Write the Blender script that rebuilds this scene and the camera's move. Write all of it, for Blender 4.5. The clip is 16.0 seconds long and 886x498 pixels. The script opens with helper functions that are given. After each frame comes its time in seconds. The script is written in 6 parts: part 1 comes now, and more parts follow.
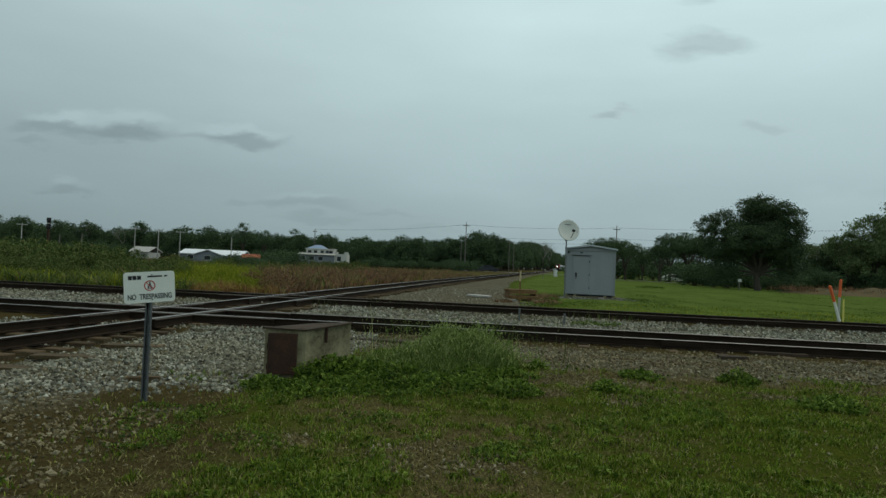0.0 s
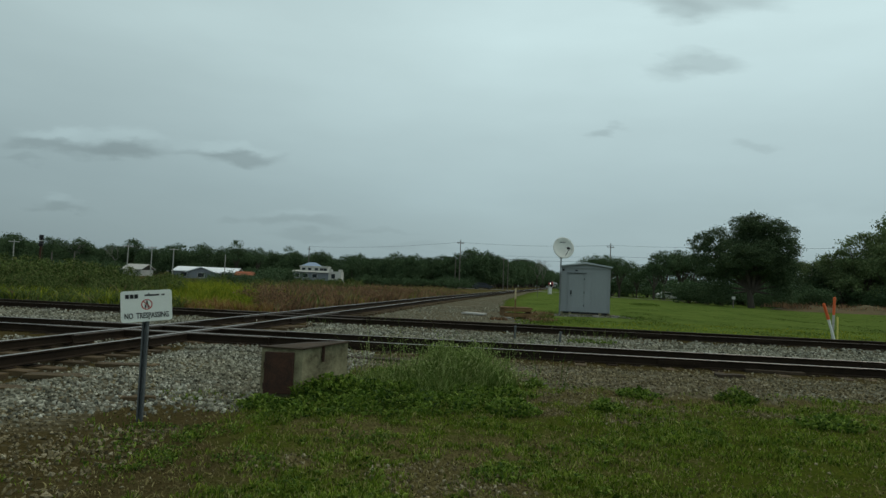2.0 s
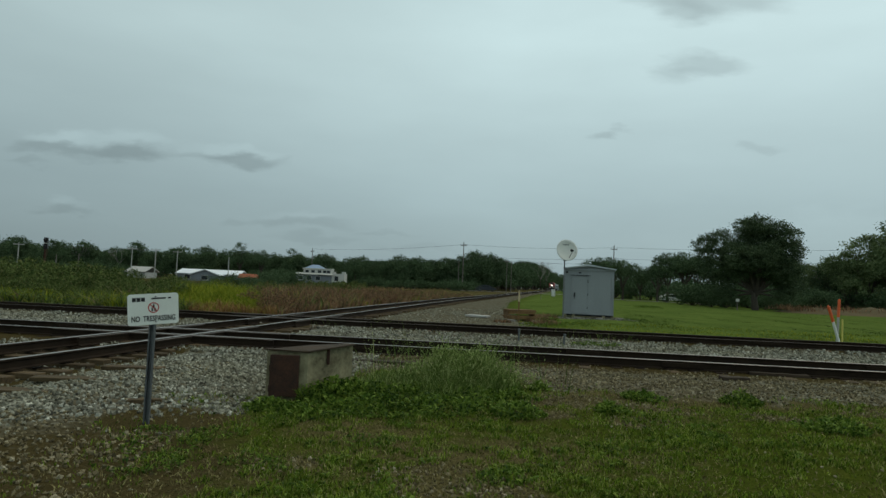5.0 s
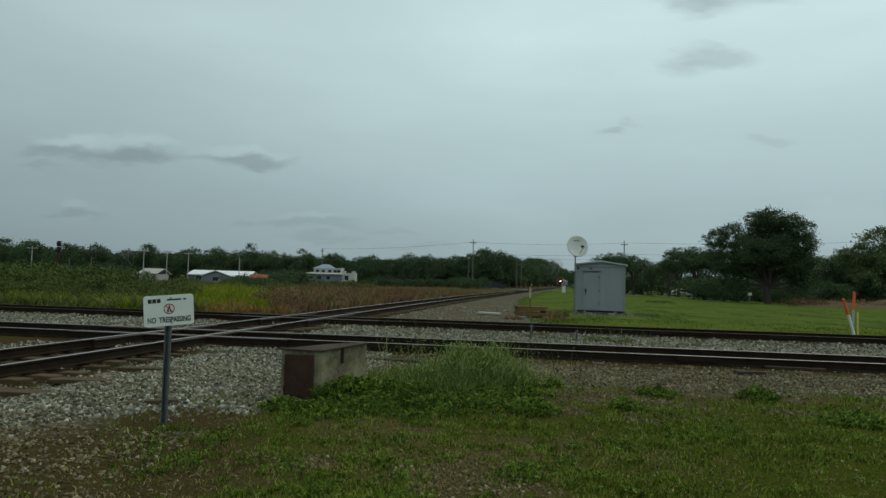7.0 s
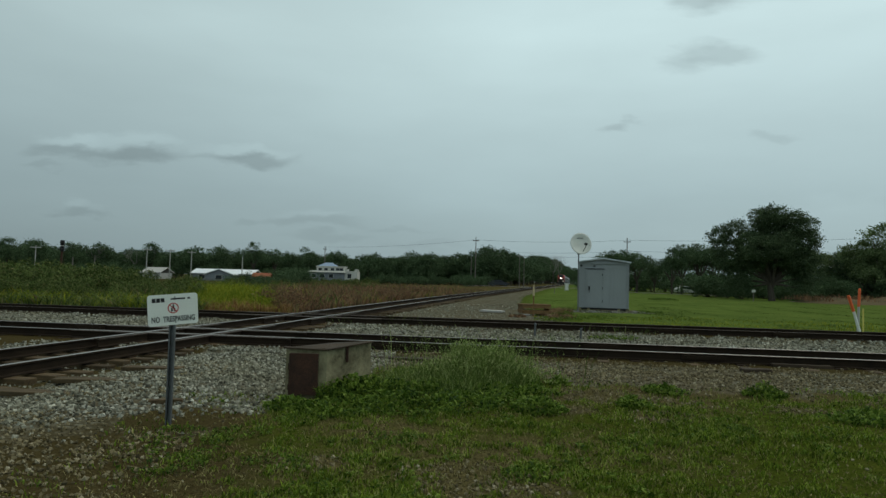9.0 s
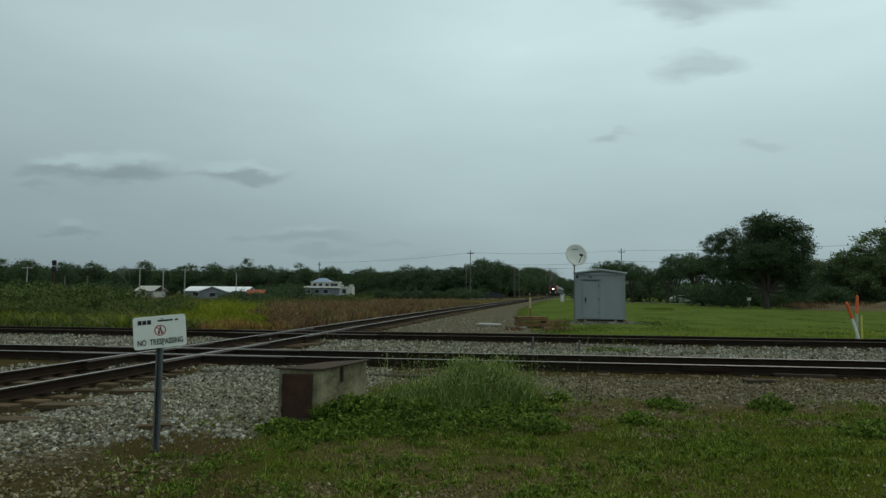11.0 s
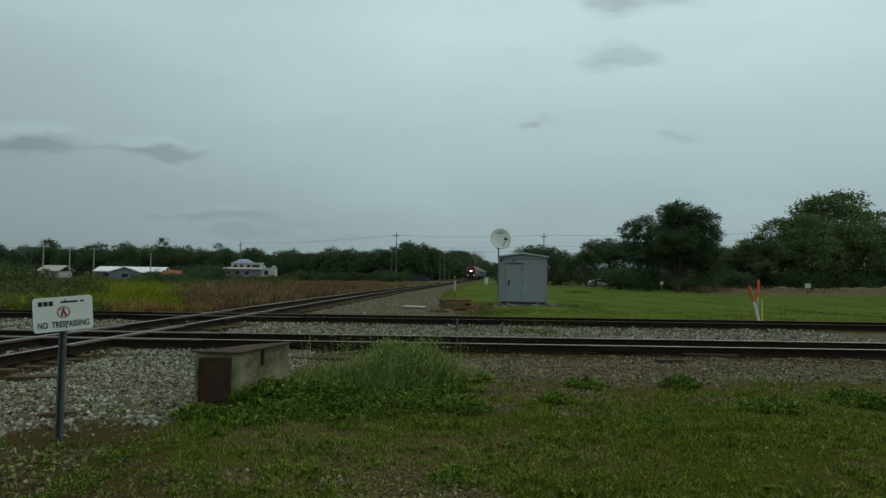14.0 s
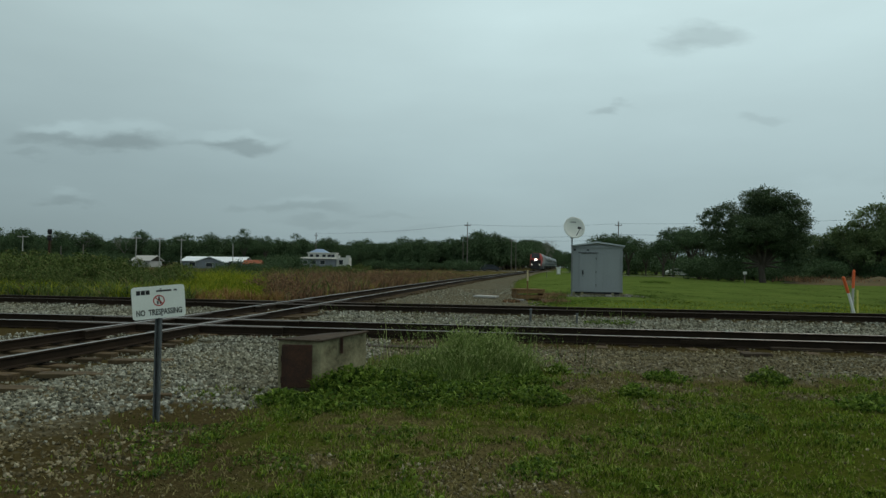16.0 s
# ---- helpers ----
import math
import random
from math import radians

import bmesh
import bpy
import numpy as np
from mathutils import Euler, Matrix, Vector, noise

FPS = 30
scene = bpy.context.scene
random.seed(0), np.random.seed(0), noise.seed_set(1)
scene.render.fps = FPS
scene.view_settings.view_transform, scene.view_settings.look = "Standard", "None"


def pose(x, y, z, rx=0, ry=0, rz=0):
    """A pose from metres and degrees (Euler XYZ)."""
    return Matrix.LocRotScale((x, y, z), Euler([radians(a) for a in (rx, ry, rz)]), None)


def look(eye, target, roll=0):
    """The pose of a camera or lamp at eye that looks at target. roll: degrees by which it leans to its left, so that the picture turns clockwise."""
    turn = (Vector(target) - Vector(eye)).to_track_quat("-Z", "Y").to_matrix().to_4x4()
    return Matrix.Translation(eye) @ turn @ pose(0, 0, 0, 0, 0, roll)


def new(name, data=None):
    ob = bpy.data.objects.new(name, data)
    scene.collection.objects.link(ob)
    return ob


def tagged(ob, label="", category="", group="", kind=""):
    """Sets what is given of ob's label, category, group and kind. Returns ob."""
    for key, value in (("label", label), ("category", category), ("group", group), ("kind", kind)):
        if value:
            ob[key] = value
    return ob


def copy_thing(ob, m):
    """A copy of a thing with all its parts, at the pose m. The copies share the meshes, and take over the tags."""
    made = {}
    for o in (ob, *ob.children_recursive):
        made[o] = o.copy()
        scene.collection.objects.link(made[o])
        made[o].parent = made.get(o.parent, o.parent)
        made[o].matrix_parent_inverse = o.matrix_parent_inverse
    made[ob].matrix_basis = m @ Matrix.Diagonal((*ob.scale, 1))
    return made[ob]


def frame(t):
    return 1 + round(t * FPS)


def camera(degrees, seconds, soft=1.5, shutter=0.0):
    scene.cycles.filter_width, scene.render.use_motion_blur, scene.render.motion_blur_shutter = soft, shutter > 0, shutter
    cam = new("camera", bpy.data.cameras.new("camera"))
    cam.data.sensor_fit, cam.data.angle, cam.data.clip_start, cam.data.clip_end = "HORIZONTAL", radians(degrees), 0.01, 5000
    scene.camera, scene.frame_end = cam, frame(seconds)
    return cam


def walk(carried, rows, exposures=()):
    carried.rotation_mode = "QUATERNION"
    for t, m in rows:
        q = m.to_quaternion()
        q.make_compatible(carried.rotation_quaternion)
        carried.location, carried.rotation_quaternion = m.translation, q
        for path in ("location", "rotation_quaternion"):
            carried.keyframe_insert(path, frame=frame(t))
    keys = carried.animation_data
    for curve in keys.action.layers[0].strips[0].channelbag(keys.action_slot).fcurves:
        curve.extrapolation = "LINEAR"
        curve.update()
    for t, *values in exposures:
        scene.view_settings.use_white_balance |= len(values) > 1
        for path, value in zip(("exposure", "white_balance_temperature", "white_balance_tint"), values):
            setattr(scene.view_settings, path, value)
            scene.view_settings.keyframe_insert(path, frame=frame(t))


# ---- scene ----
cam = camera(69.5, 16.0, 1.45)
PATH = [
    (0, (0.251, -0.409, 1.547), (0.252, 1.591, 1.597), 2.4),
    (0.5, (0.214, -0.394, 1.545), (0.19, 1.605, 1.595), 2.8),
    (1, (0.212, -0.403, 1.554), (0.193, 1.596, 1.623), 2.4),
    (1.5, (0.21, -0.42, 1.563), (0.215, 1.578, 1.671), 2.9),
    (2, (0.205, -0.417, 1.558), (0.222, 1.58, 1.663), 2.4),
    (2.5, (0.197, -0.411, 1.562), (0.214, 1.586, 1.665), 2.6),
    (3, (0.197, -0.427, 1.566), (0.199, 1.57, 1.685), 2.4),
    (3.5, (0.189, -0.423, 1.564), (0.203, 1.574, 1.679), 2.5),
    (4, (0.19, -0.439, 1.565), (0.2, 1.557, 1.683), 2.3),
    (6.5, (0.155, -0.434, 1.566), (0.157, 1.564, 1.666), 2.5),
    (7, (0.143, -0.429, 1.562), (0.121, 1.568, 1.666), 1.6),
    (7.5, (0.126, -0.416, 1.563), (0.102, 1.581, 1.67), 1.5),
    (8, (0.11, -0.415, 1.557), (0.09, 1.583, 1.65), 1.7),
    (10.3, (0.12, -0.2, 1.576), (0.076, 1.797, 1.68), 1.0),
    (10.5, (0.117, -0.17, 1.577), (0.079, 1.827, 1.683), 1.0),
    (11, (0.093, -0.177, 1.591), (0.08, 1.818, 1.73), 0.4),
    (11.5, (0.075, -0.133, 1.586), (0.137, 1.863, 1.696), 1.5),
    (12, (0.101, -0.108, 1.585), (0.148, 1.889, 1.683), 1.2),
    (12.5, (0.097, -0.091, 1.576), (0.15, 1.906, 1.664), 1.1),
    (13, (0.087, -0.104, 1.58), (0.128, 1.893, 1.671), 1.4),
    (13.5, (0.09, -0.132, 1.595), (0.336, 1.843, 1.795), 2.8),
    (14, (0.095, -0.123, 1.585), (0.314, 1.863, 1.672), 0.8),
    (14.5, (0.059, -0.11, 1.579), (0.197, 1.883, 1.676), 0.8),
    (15, (0.062, -0.113, 1.592), (0.126, 1.885, 1.655), 1.6),
    (15.5, (0.052, -0.107, 1.587), (0.08, 1.891, 1.663), 0.9),
    (16, (0.044, -0.107, 1.593), (0.042, 1.892, 1.644), 0.8),
]
walk(cam, [(t, look(eye, target, roll)) for t, eye, target, roll in PATH],
     [(0, 0.0), (12.8, 0.0), (13.5, -0.08), (14, -0.13), (14.5, -0.02), (15, -0.01), (16, 0.0)])

# ---- world, sun, exposure ----
world = bpy.data.worlds.new("overcast_sky")
scene.world = world
world.use_nodes = True


def build_sky():
    nt = world.node_tree
    nt.nodes.clear()
    N, K = nt.nodes.new, nt.links.new
    out, bg = N("ShaderNodeOutputWorld"), N("ShaderNodeBackground")
    sky = N("ShaderNodeTexSky")
    sky.sky_type, sky.sun_disc = "NISHITA", False
    sky.sun_elevation, sky.sun_rotation = radians(58), radians(60)
    sky.dust_density, sky.air_density = 3.0, 1.0
    dim = N("ShaderNodeVectorMath"); dim.operation = "SCALE"; dim.inputs[3].default_value = 0.07
    K(sky.outputs[0], dim.inputs[0])
    tc = N("ShaderNodeTexCoord")
    sep = N("ShaderNodeSeparateXYZ"); K(tc.outputs["Generated"], sep.inputs[0])
    # cloud deck: grey towards the horizon, brighter overhead
    ramp = N("ShaderNodeValToRGB"); K(sep.outputs["Z"], ramp.inputs[0])
    el = ramp.color_ramp.elements
    el[0].position, el[0].color = 0.0, SKY_LOW
    el[1].position, el[1].color = 1.0, SKY_TOP
    e = el.new(0.13); e.color = SKY_MID
    e = el.new(0.36); e.color = SKY_HIGH
    e = el.new(0.55); e.color = SKY_HIGH
    # brighter towards the right-hand side of the deck
    side = N("ShaderNodeMapRange"); K(sep.outputs["X"], side.inputs[0])
    side.inputs[1].default_value, side.inputs[2].default_value = -0.6, 0.1
    side.inputs[3].default_value, side.inputs[4].default_value = 0.79, 1.06
    # soft large mottling of the deck
    mp = N("ShaderNodeMapping"); K(tc.outputs["Generated"], mp.inputs[0]); mp.inputs["Scale"].default_value = (2.0, 2.0, 7.0)
    nz = N("ShaderNodeTexNoise"); K(mp.outputs[0], nz.inputs[0]); nz.inputs["Scale"].default_value = 1.6; nz.inputs["Detail"].default_value = 5
    mot = N("ShaderNodeMapRange"); K(nz.outputs[0], mot.inputs[0])
    mot.inputs[1].default_value, mot.inputs[2].default_value, mot.inputs[3].default_value, mot.inputs[4].default_value = 0.3, 0.75, 0.95, 1.05
    m1 = N("ShaderNodeMath"); m1.operation = "MULTIPLY"; K(side.outputs[0], m1.inputs[0]); K(mot.outputs[0], m1.inputs[1])
    # wisps lie on a flat sheet of cloud ahead: its coordinates are x / y and z / y
    over = N("ShaderNodeMath"); over.operation = "DIVIDE"; K(sep.outputs["X"], over.inputs[0]); K(sep.outputs["Y"], over.inputs[1])
    up = N("ShaderNodeMath"); up.operation = "DIVIDE"; K(sep.outputs["Z"], up.inputs[0]); K(sep.outputs["Y"], up.inputs[1])
    flat = N("ShaderNodeCombineXYZ"); K(over.outputs[0], flat.inputs[0]); K(up.outputs[0], flat.inputs[1])
    mp2 = N("ShaderNodeMapping"); K(flat.outputs[0], mp2.inputs[0]); mp2.inputs["Scale"].default_value = (1.0, 2.6, 1.0)
    nz2 = N("ShaderNodeTexNoise"); K(mp2.outputs[0], nz2.inputs[0]); nz2.inputs["Scale"].default_value = 15; nz2.inputs["Detail"].default_value = 5
    warp = N("ShaderNodeVectorMath"); warp.operation = "MULTIPLY_ADD"
    K(nz2.outputs["Color"], warp.inputs[0]); warp.inputs[1].default_value = (0.10, 0.042, 0.0); K(flat.outputs[0], warp.inputs[2])
    total = m1.outputs[0]
    for x, z, rx, rz, depth in WISPS:
        c = N("ShaderNodeVectorMath"); c.operation = "SUBTRACT"; K(warp.outputs[0], c.inputs[0])
        c.inputs[1].default_value = (x + 0.05, z + 0.021, 0)
        s = N("ShaderNodeVectorMath"); s.operation = "MULTIPLY"; K(c.outputs[0], s.inputs[0]); s.inputs[1].default_value = (1 / rx, 1 / rz, 0)
        ln = N("ShaderNodeVectorMath"); ln.operation = "LENGTH"; K(s.outputs[0], ln.inputs[0])
        r = N("ShaderNodeMapRange"); r.interpolation_type = "SMOOTHSTEP"; K(ln.outputs["Value"], r.inputs[0])
        r.inputs[1].default_value, r.inputs[2].default_value, r.inputs[3].default_value, r.inputs[4].default_value = 0.25, 1.05, 1 - depth, 1.0
        m = N("ShaderNodeMath"); m.operation = "MULTIPLY"; K(total, m.inputs[0]); K(r.outputs[0], m.inputs[1])
        total = m.outputs[0]
    deck = N("ShaderNodeVectorMath"); deck.operation = "SCALE"; K(ramp.outputs[0], deck.inputs[0]); K(total, deck.inputs[3])
    mix = N("ShaderNodeMix"); mix.data_type = "RGBA"; mix.inputs[0].default_value = 0.93
    K(dim.outputs[0], mix.inputs[6]); K(deck.outputs[0], mix.inputs[7])
    K(mix.outputs[2], bg.inputs[0]); bg.inputs[1].default_value = 1.0
    K(bg.outputs[0], out.inputs[0])


SKY_LOW, SKY_MID = (0.28, 0.37, 0.39, 1), (0.37, 0.49, 0.51, 1)
SKY_HIGH, SKY_TOP = (0.57, 0.735, 0.745, 1), (0.62, 0.63, 0.56, 1)
# grey wisps below the deck, some with a paler upper edge: place on the sheet, half widths, depth
WISPS = [(-0.505, 0.186, 0.115, 0.019, 0.26), (-0.53, 0.208, 0.14, 0.018, -0.12), (-0.63, 0.190, 0.08, 0.015, 0.17), (-0.62, 0.206, 0.07, 0.012, -0.10), (-0.315, 0.181, 0.080, 0.015, 0.24), (-0.37, 0.188, 0.05, 0.010, 0.14), (-0.34, 0.198, 0.09, 0.012, -0.10),
         (-0.590, 0.092, 0.06, 0.010, 0.14), (-0.59, 0.106, 0.05, 0.009, -0.10), (-0.22, 0.090, 0.10, 0.011, 0.11), (-0.22, 0.103, 0.06, 0.008, -0.07), (-0.20, 0.066, 0.09, 0.010, 0.09), (-0.325, 0.088, 0.04, 0.008, 0.08), (-0.09, 0.080, 0.07, 0.006, 0.06), (-0.66, 0.165, 0.05, 0.009, 0.10),
         (0.360, 0.350, 0.06, 0.022, 0.17), (0.420, 0.365, 0.08, 0.022, 0.20), (0.39, 0.382, 0.05, 0.014, 0.10), (0.37, 0.460, 0.07, 0.03, 0.24), (0.45, 0.475, 0.12, 0.035, 0.22), (0.30, 0.475, 0.05, 0.02, 0.12), (0.252, 0.246, 0.032, 0.011, 0.17), (0.275, 0.258, 0.025, 0.008, 0.10), (0.505, 0.240, 0.045, 0.010, 0.10), (-0.05, 0.055, 0.10, 0.008, 0.05), (0.62, 0.11, 0.14, 0.05, -0.08)]
build_sky()
sun = new("sun", bpy.data.lights.new("sun", "SUN"))
sun.data.energy, sun.data.angle, sun.data.color = 0.7, radians(40), (1.0, 0.88, 0.68)
sun.matrix_world = look((30, 20, 60), (0, 10, 0))


# ---- materials ----
def material(name, rough=0.8, metal=0.0):
    m = bpy.data.materials.new(name)
    m.use_nodes = True
    b = m.node_tree.nodes["Principled BSDF"]
    b.inputs["Roughness"].default_value, b.inputs["Metallic"].default_value = rough, metal
    b.inputs["Specular IOR Level"].default_value = 0.3
    return m, m.node_tree.nodes, m.node_tree.links.new, b


def noise_node(N, K, scale, detail=4.0, coord="Object", rough=0.6, stretch=(1, 1, 1)):
    tc, mp, nz = N.new("ShaderNodeTexCoord"), N.new("ShaderNodeMapping"), N.new("ShaderNodeTexNoise")
    mp.inputs["Scale"].default_value = stretch
    K(tc.outputs[coord], mp.inputs[0]); K(mp.outputs[0], nz.inputs[0])
    nz.inputs["Scale"].default_value, nz.inputs["Detail"].default_value, nz.inputs["Roughness"].default_value = scale, detail, rough
    return nz.outputs[0]


def ramp_node(N, K, fac, stops):
    r = N.new("ShaderNodeValToRGB")
    K(fac, r.inputs[0])
    el = r.color_ramp.elements
    for i, (p, c) in enumerate(stops):
        e = el[i] if i < 2 else el.new(p)
        e.position, e.color = p, (*c, 1)
    return r.outputs[0]


def mix_node(N, K, fac, a, b, mode="MIX"):
    m = N.new("ShaderNodeMix")
    m.data_type, m.blend_type = "RGBA", mode
    for socket, v in ((m.inputs[0], fac), (m.inputs[6], a), (m.inputs[7], b)):
        if isinstance(v, (int, float)):
            socket.default_value = v
        elif isinstance(v, tuple):
            socket.default_value = (*v, 1)
        else:
            K(v, socket)
    return m.outputs[2]


def bump_node(N, K, b, height, strength, distance=0.02):
    u = N.new("ShaderNodeBump")
    u.inputs["Strength"].default_value, u.inputs["Distance"].default_value = strength, distance
    K(height, u.inputs["Height"]); K(u.outputs[0], b.inputs["Normal"])


def worn(name, base, dark, scale=6.0, rough=0.75, metal=0.0, bump=0.25, fine=60.0, stretch=(1, 1, 1), spread=0.25, vary=0.0):
    """A surface that drifts between two colours at a large and a small scale."""
    m, N, K, b = material(name, rough, metal)
    big, small = noise_node(N, K, scale, 5, stretch=stretch), noise_node(N, K, fine, 3, stretch=stretch)
    c = ramp_node(N, K, big, [(0.5 - spread, dark), (0.5 + spread, base)])
    c = mix_node(N, K, 0.35, c, ramp_node(N, K, small, [(0.3, dark), (0.7, base)]))
    if vary:
        info = N.new("ShaderNodeObjectInfo")
        c = mix_node(N, K, 1.0, c, ramp_node(N, K, info.outputs["Random"], [(0.0, (1 - vary,) * 3), (1.0, (1.0,) * 3)]), "MULTIPLY")
    K(c, b.inputs["Base Color"])
    bump_node(N, K, b, small, bump, 0.01)
    return m


def islands(name, stops, rough=0.9, trans=0.0, tint=(0.55, 0.55, 0.55), patch_scale=0.9):
    """Many small joined pieces, each with a colour of its own."""
    m, N, K, b = material(name, rough)
    b.inputs["Specular IOR Level"].default_value = 0.15
    g = N.new("ShaderNodeNewGeometry")
    c = ramp_node(N, K, g.outputs["Random Per Island"], stops)
    patch = noise_node(N, K, patch_scale, 4)
    c = mix_node(N, K, 0.85, c, ramp_node(N, K, patch, [(0.32, tint), (0.66, (1.0, 1.0, 1.0))]), "MULTIPLY")
    K(c, b.inputs["Base Color"])
    if trans:
        b.inputs["Transmission Weight"].default_value = 0.0
        t = N.new("ShaderNodeBsdfTranslucent"); K(c, t.inputs[0])
        ms = N.new("ShaderNodeMixShader"); ms.inputs[0].default_value = trans
        o = N["Material Output"]
        K(b.outputs[0], ms.inputs[1]); K(t.outputs[0], ms.inputs[2]); K(ms.outputs[0], o.inputs[0])
    return m


def plain(name, col, rough=0.6, metal=0.0):
    return worn(name, col, tuple(c * 0.8 for c in col), 3.0, rough, metal, 0.08)


def ground_material():
    m, N, K, b = material("ground_cover", 0.95)
    b.inputs["Specular IOR Level"].default_value = 0.0

    def attr(n):
        a = N.new("ShaderNodeAttribute"); a.attribute_name = n
        return a.outputs["Fac"]
    edge = noise_node(N, K, 5.0, 5)
    fine, mid, big = noise_node(N, K, 40, 4), noise_node(N, K, 3.0, 5), noise_node(N, K, 0.35, 4)
    vor = N.new("ShaderNodeTexVoronoi"); vor.inputs["Scale"].default_value = 17
    tc = N.new("ShaderNodeTexCoord"); K(tc.outputs["Object"], vor.inputs[0])
    hue = N.new("ShaderNodeSeparateColor"); K(vor.outputs["Color"], hue.inputs[0])
    grass = ramp_node(N, K, mid, [(0.25, (0.020, 0.030, 0.004)), (0.5, (0.036, 0.050, 0.006)), (0.75, (0.062, 0.064, 0.012))])
    grass = mix_node(N, K, 0.5, grass, ramp_node(N, K, fine, [(0.35, (0.016, 0.024, 0.004)), (0.65, (0.09, 0.108, 0.018))]))
    mown = ramp_node(N, K, mid, [(0.25, (0.046, 0.078, 0.018)), (0.5, (0.080, 0.122, 0.028)), (0.75, (0.130, 0.158, 0.044))])
    mown = mix_node(N, K, 0.4, mown, ramp_node(N, K, big, [(0.35, (0.044, 0.074, 0.016)), (0.65, (0.112, 0.152, 0.036))]))
    grass = mix_node(N, K, attr("mown"), grass, mown)
    dry = ramp_node(N, K, fine, [(0.35, (0.028, 0.024, 0.010)), (0.65, (0.125, 0.108, 0.047))])
    # darker than the loose stones: shadows between them are painted into this colour
    stone = ramp_node(N, K, hue.outputs[0], [(0.0, (0.030, 0.030, 0.022)), (0.5, (0.095, 0.094, 0.072)), (1.0, (0.22, 0.22, 0.18))])
    stone = mix_node(N, K, ramp_node(N, K, big, [(0.4, (0, 0, 0)), (0.65, (0.7, 0.7, 0.7))]), stone, (0.105, 0.088, 0.060))
    stone = mix_node(N, K, 0.2, stone, dry)
    dirt = ramp_node(N, K, fine, [(0.3, (0.025, 0.020, 0.008)), (0.7, (0.074, 0.060, 0.027))])

    def thresh(a, width=0.22):
        add = N.new("ShaderNodeMath"); add.operation = "ADD"; K(a, add.inputs[0]); K(edge, add.inputs[1])
        r = N.new("ShaderNodeMapRange"); K(add.outputs[0], r.inputs[0])
        r.inputs[1].default_value, r.inputs[2].default_value = 1.0 - width, 1.0 + width
        return r.outputs[0]
    c = mix_node(N, K, thresh(attr("dry")), grass, dry)
    c = mix_node(N, K, thresh(attr("gravel"), 0.12), c, stone)
    c = mix_node(N, K, thresh(attr("dirt")), c, dirt)
    K(c, b.inputs["Base Color"])
    bump_node(N, K, b, vor.outputs["Distance"], 0.35, 0.04)
    return m


M_GROUND = ground_material()
M_STONE = islands("ballast_stone", [(0.0, (0.05, 0.05, 0.04)), (0.35, (0.165, 0.168, 0.136)), (0.8, (0.29, 0.298, 0.25)), (0.96, (0.38, 0.39, 0.34)), (1.0, (0.54, 0.55, 0.49))], 0.9, 0, (0.74, 0.69, 0.56), 0.5)
M_TAN = islands("tan_ballast_stone", [(0.0, (0.060, 0.052, 0.029)), (0.5, (0.175, 0.151, 0.086)), (0.9, (0.27, 0.24, 0.15)), (1.0, (0.38, 0.355, 0.26))], 0.9, 0, (0.6, 0.55, 0.5), 0.8)
M_BLADE = islands("grass_blade", [(0.0, (0.03, 0.058, 0.006)), (0.4, (0.125, 0.205, 0.018)), (0.8, (0.265, 0.345, 0.042)), (1.0, (0.46, 0.43, 0.18))], 0.9, 0.3, (0.42, 0.44, 0.36), 2.6)
M_STRAW = islands("dry_straw", [(0.0, (0.08, 0.068, 0.026)), (0.6, (0.19, 0.162, 0.066)), (1.0, (0.36, 0.32, 0.15))], 0.95, 0.1, (0.6, 0.6, 0.6), 1.1)
M_TALL = islands("tall_grass_blade", [(0.0, (0.055, 0.098, 0.018)), (0.55, (0.14, 0.21, 0.05)), (1.0, (0.36, 0.42, 0.16))], 0.85, 0.4, (0.55, 0.6, 0.5), 2.5)
M_BROAD = islands("weed_leaf", [(0.0, (0.018, 0.044, 0.005)), (0.45, (0.085, 0.155, 0.016)), (1.0, (0.24, 0.33, 0.055))], 0.7, 0.3, (0.45, 0.5, 0.45), 2.4)
M_HEADS = islands("grass_seed_head", [(0.0, (0.14, 0.21, 0.05)), (0.6, (0.25, 0.33, 0.10)), (1.0, (0.42, 0.47, 0.20))], 0.9, 0.3, (0.7, 0.7, 0.7), 2.0)
M_BROWN = islands("dead_grass", [(0.0, (0.10, 0.066, 0.042)), (0.4, (0.20, 0.122, 0.075)), (0.75, (0.36, 0.195, 0.105)), (0.9, (0.37, 0.27, 0.155)), (1.0, (0.12, 0.14, 0.05))], 0.9, 0.25, (0.42, 0.44, 0.42), 0.5)
M_ORANGEGRASS = islands("orange_straw_grass", [(0.0, (0.15, 0.085, 0.035)), (0.5, (0.34, 0.19, 0.075)), (0.85, (0.46, 0.29, 0.12)), (1.0, (0.20, 0.22, 0.06))], 0.9, 0.25, (0.5, 0.5, 0.46), 0.6)
M_YELLOW = islands("meadow_grass", [(0.0, (0.10, 0.15, 0.012)), (0.6, (0.23, 0.275, 0.020)), (1.0, (0.39, 0.365, 0.042))], 0.9, 0.3, (0.5, 0.55, 0.5), 0.3)
M_CLOVER = islands("clover_leaf", [(0.0, (0.060, 0.098, 0.020)), (0.6, (0.105, 0.160, 0.034)), (1.0, (0.19, 0.235, 0.06))], 0.9, 0.4, (0.6, 0.64, 0.6), 0.4)
# the dark tint patches paint shadows of the shrub mass into the leaf colour
M_SHRUB = islands("shrub_leaf", [(0.0, (0.050, 0.076, 0.022)), (0.6, (0.112, 0.156, 0.045)), (0.9, (0.20, 0.24, 0.075)), (1.0, (0.25, 0.19, 0.10))], 0.9, 0.28, (0.40, 0.48, 0.42), 0.3)
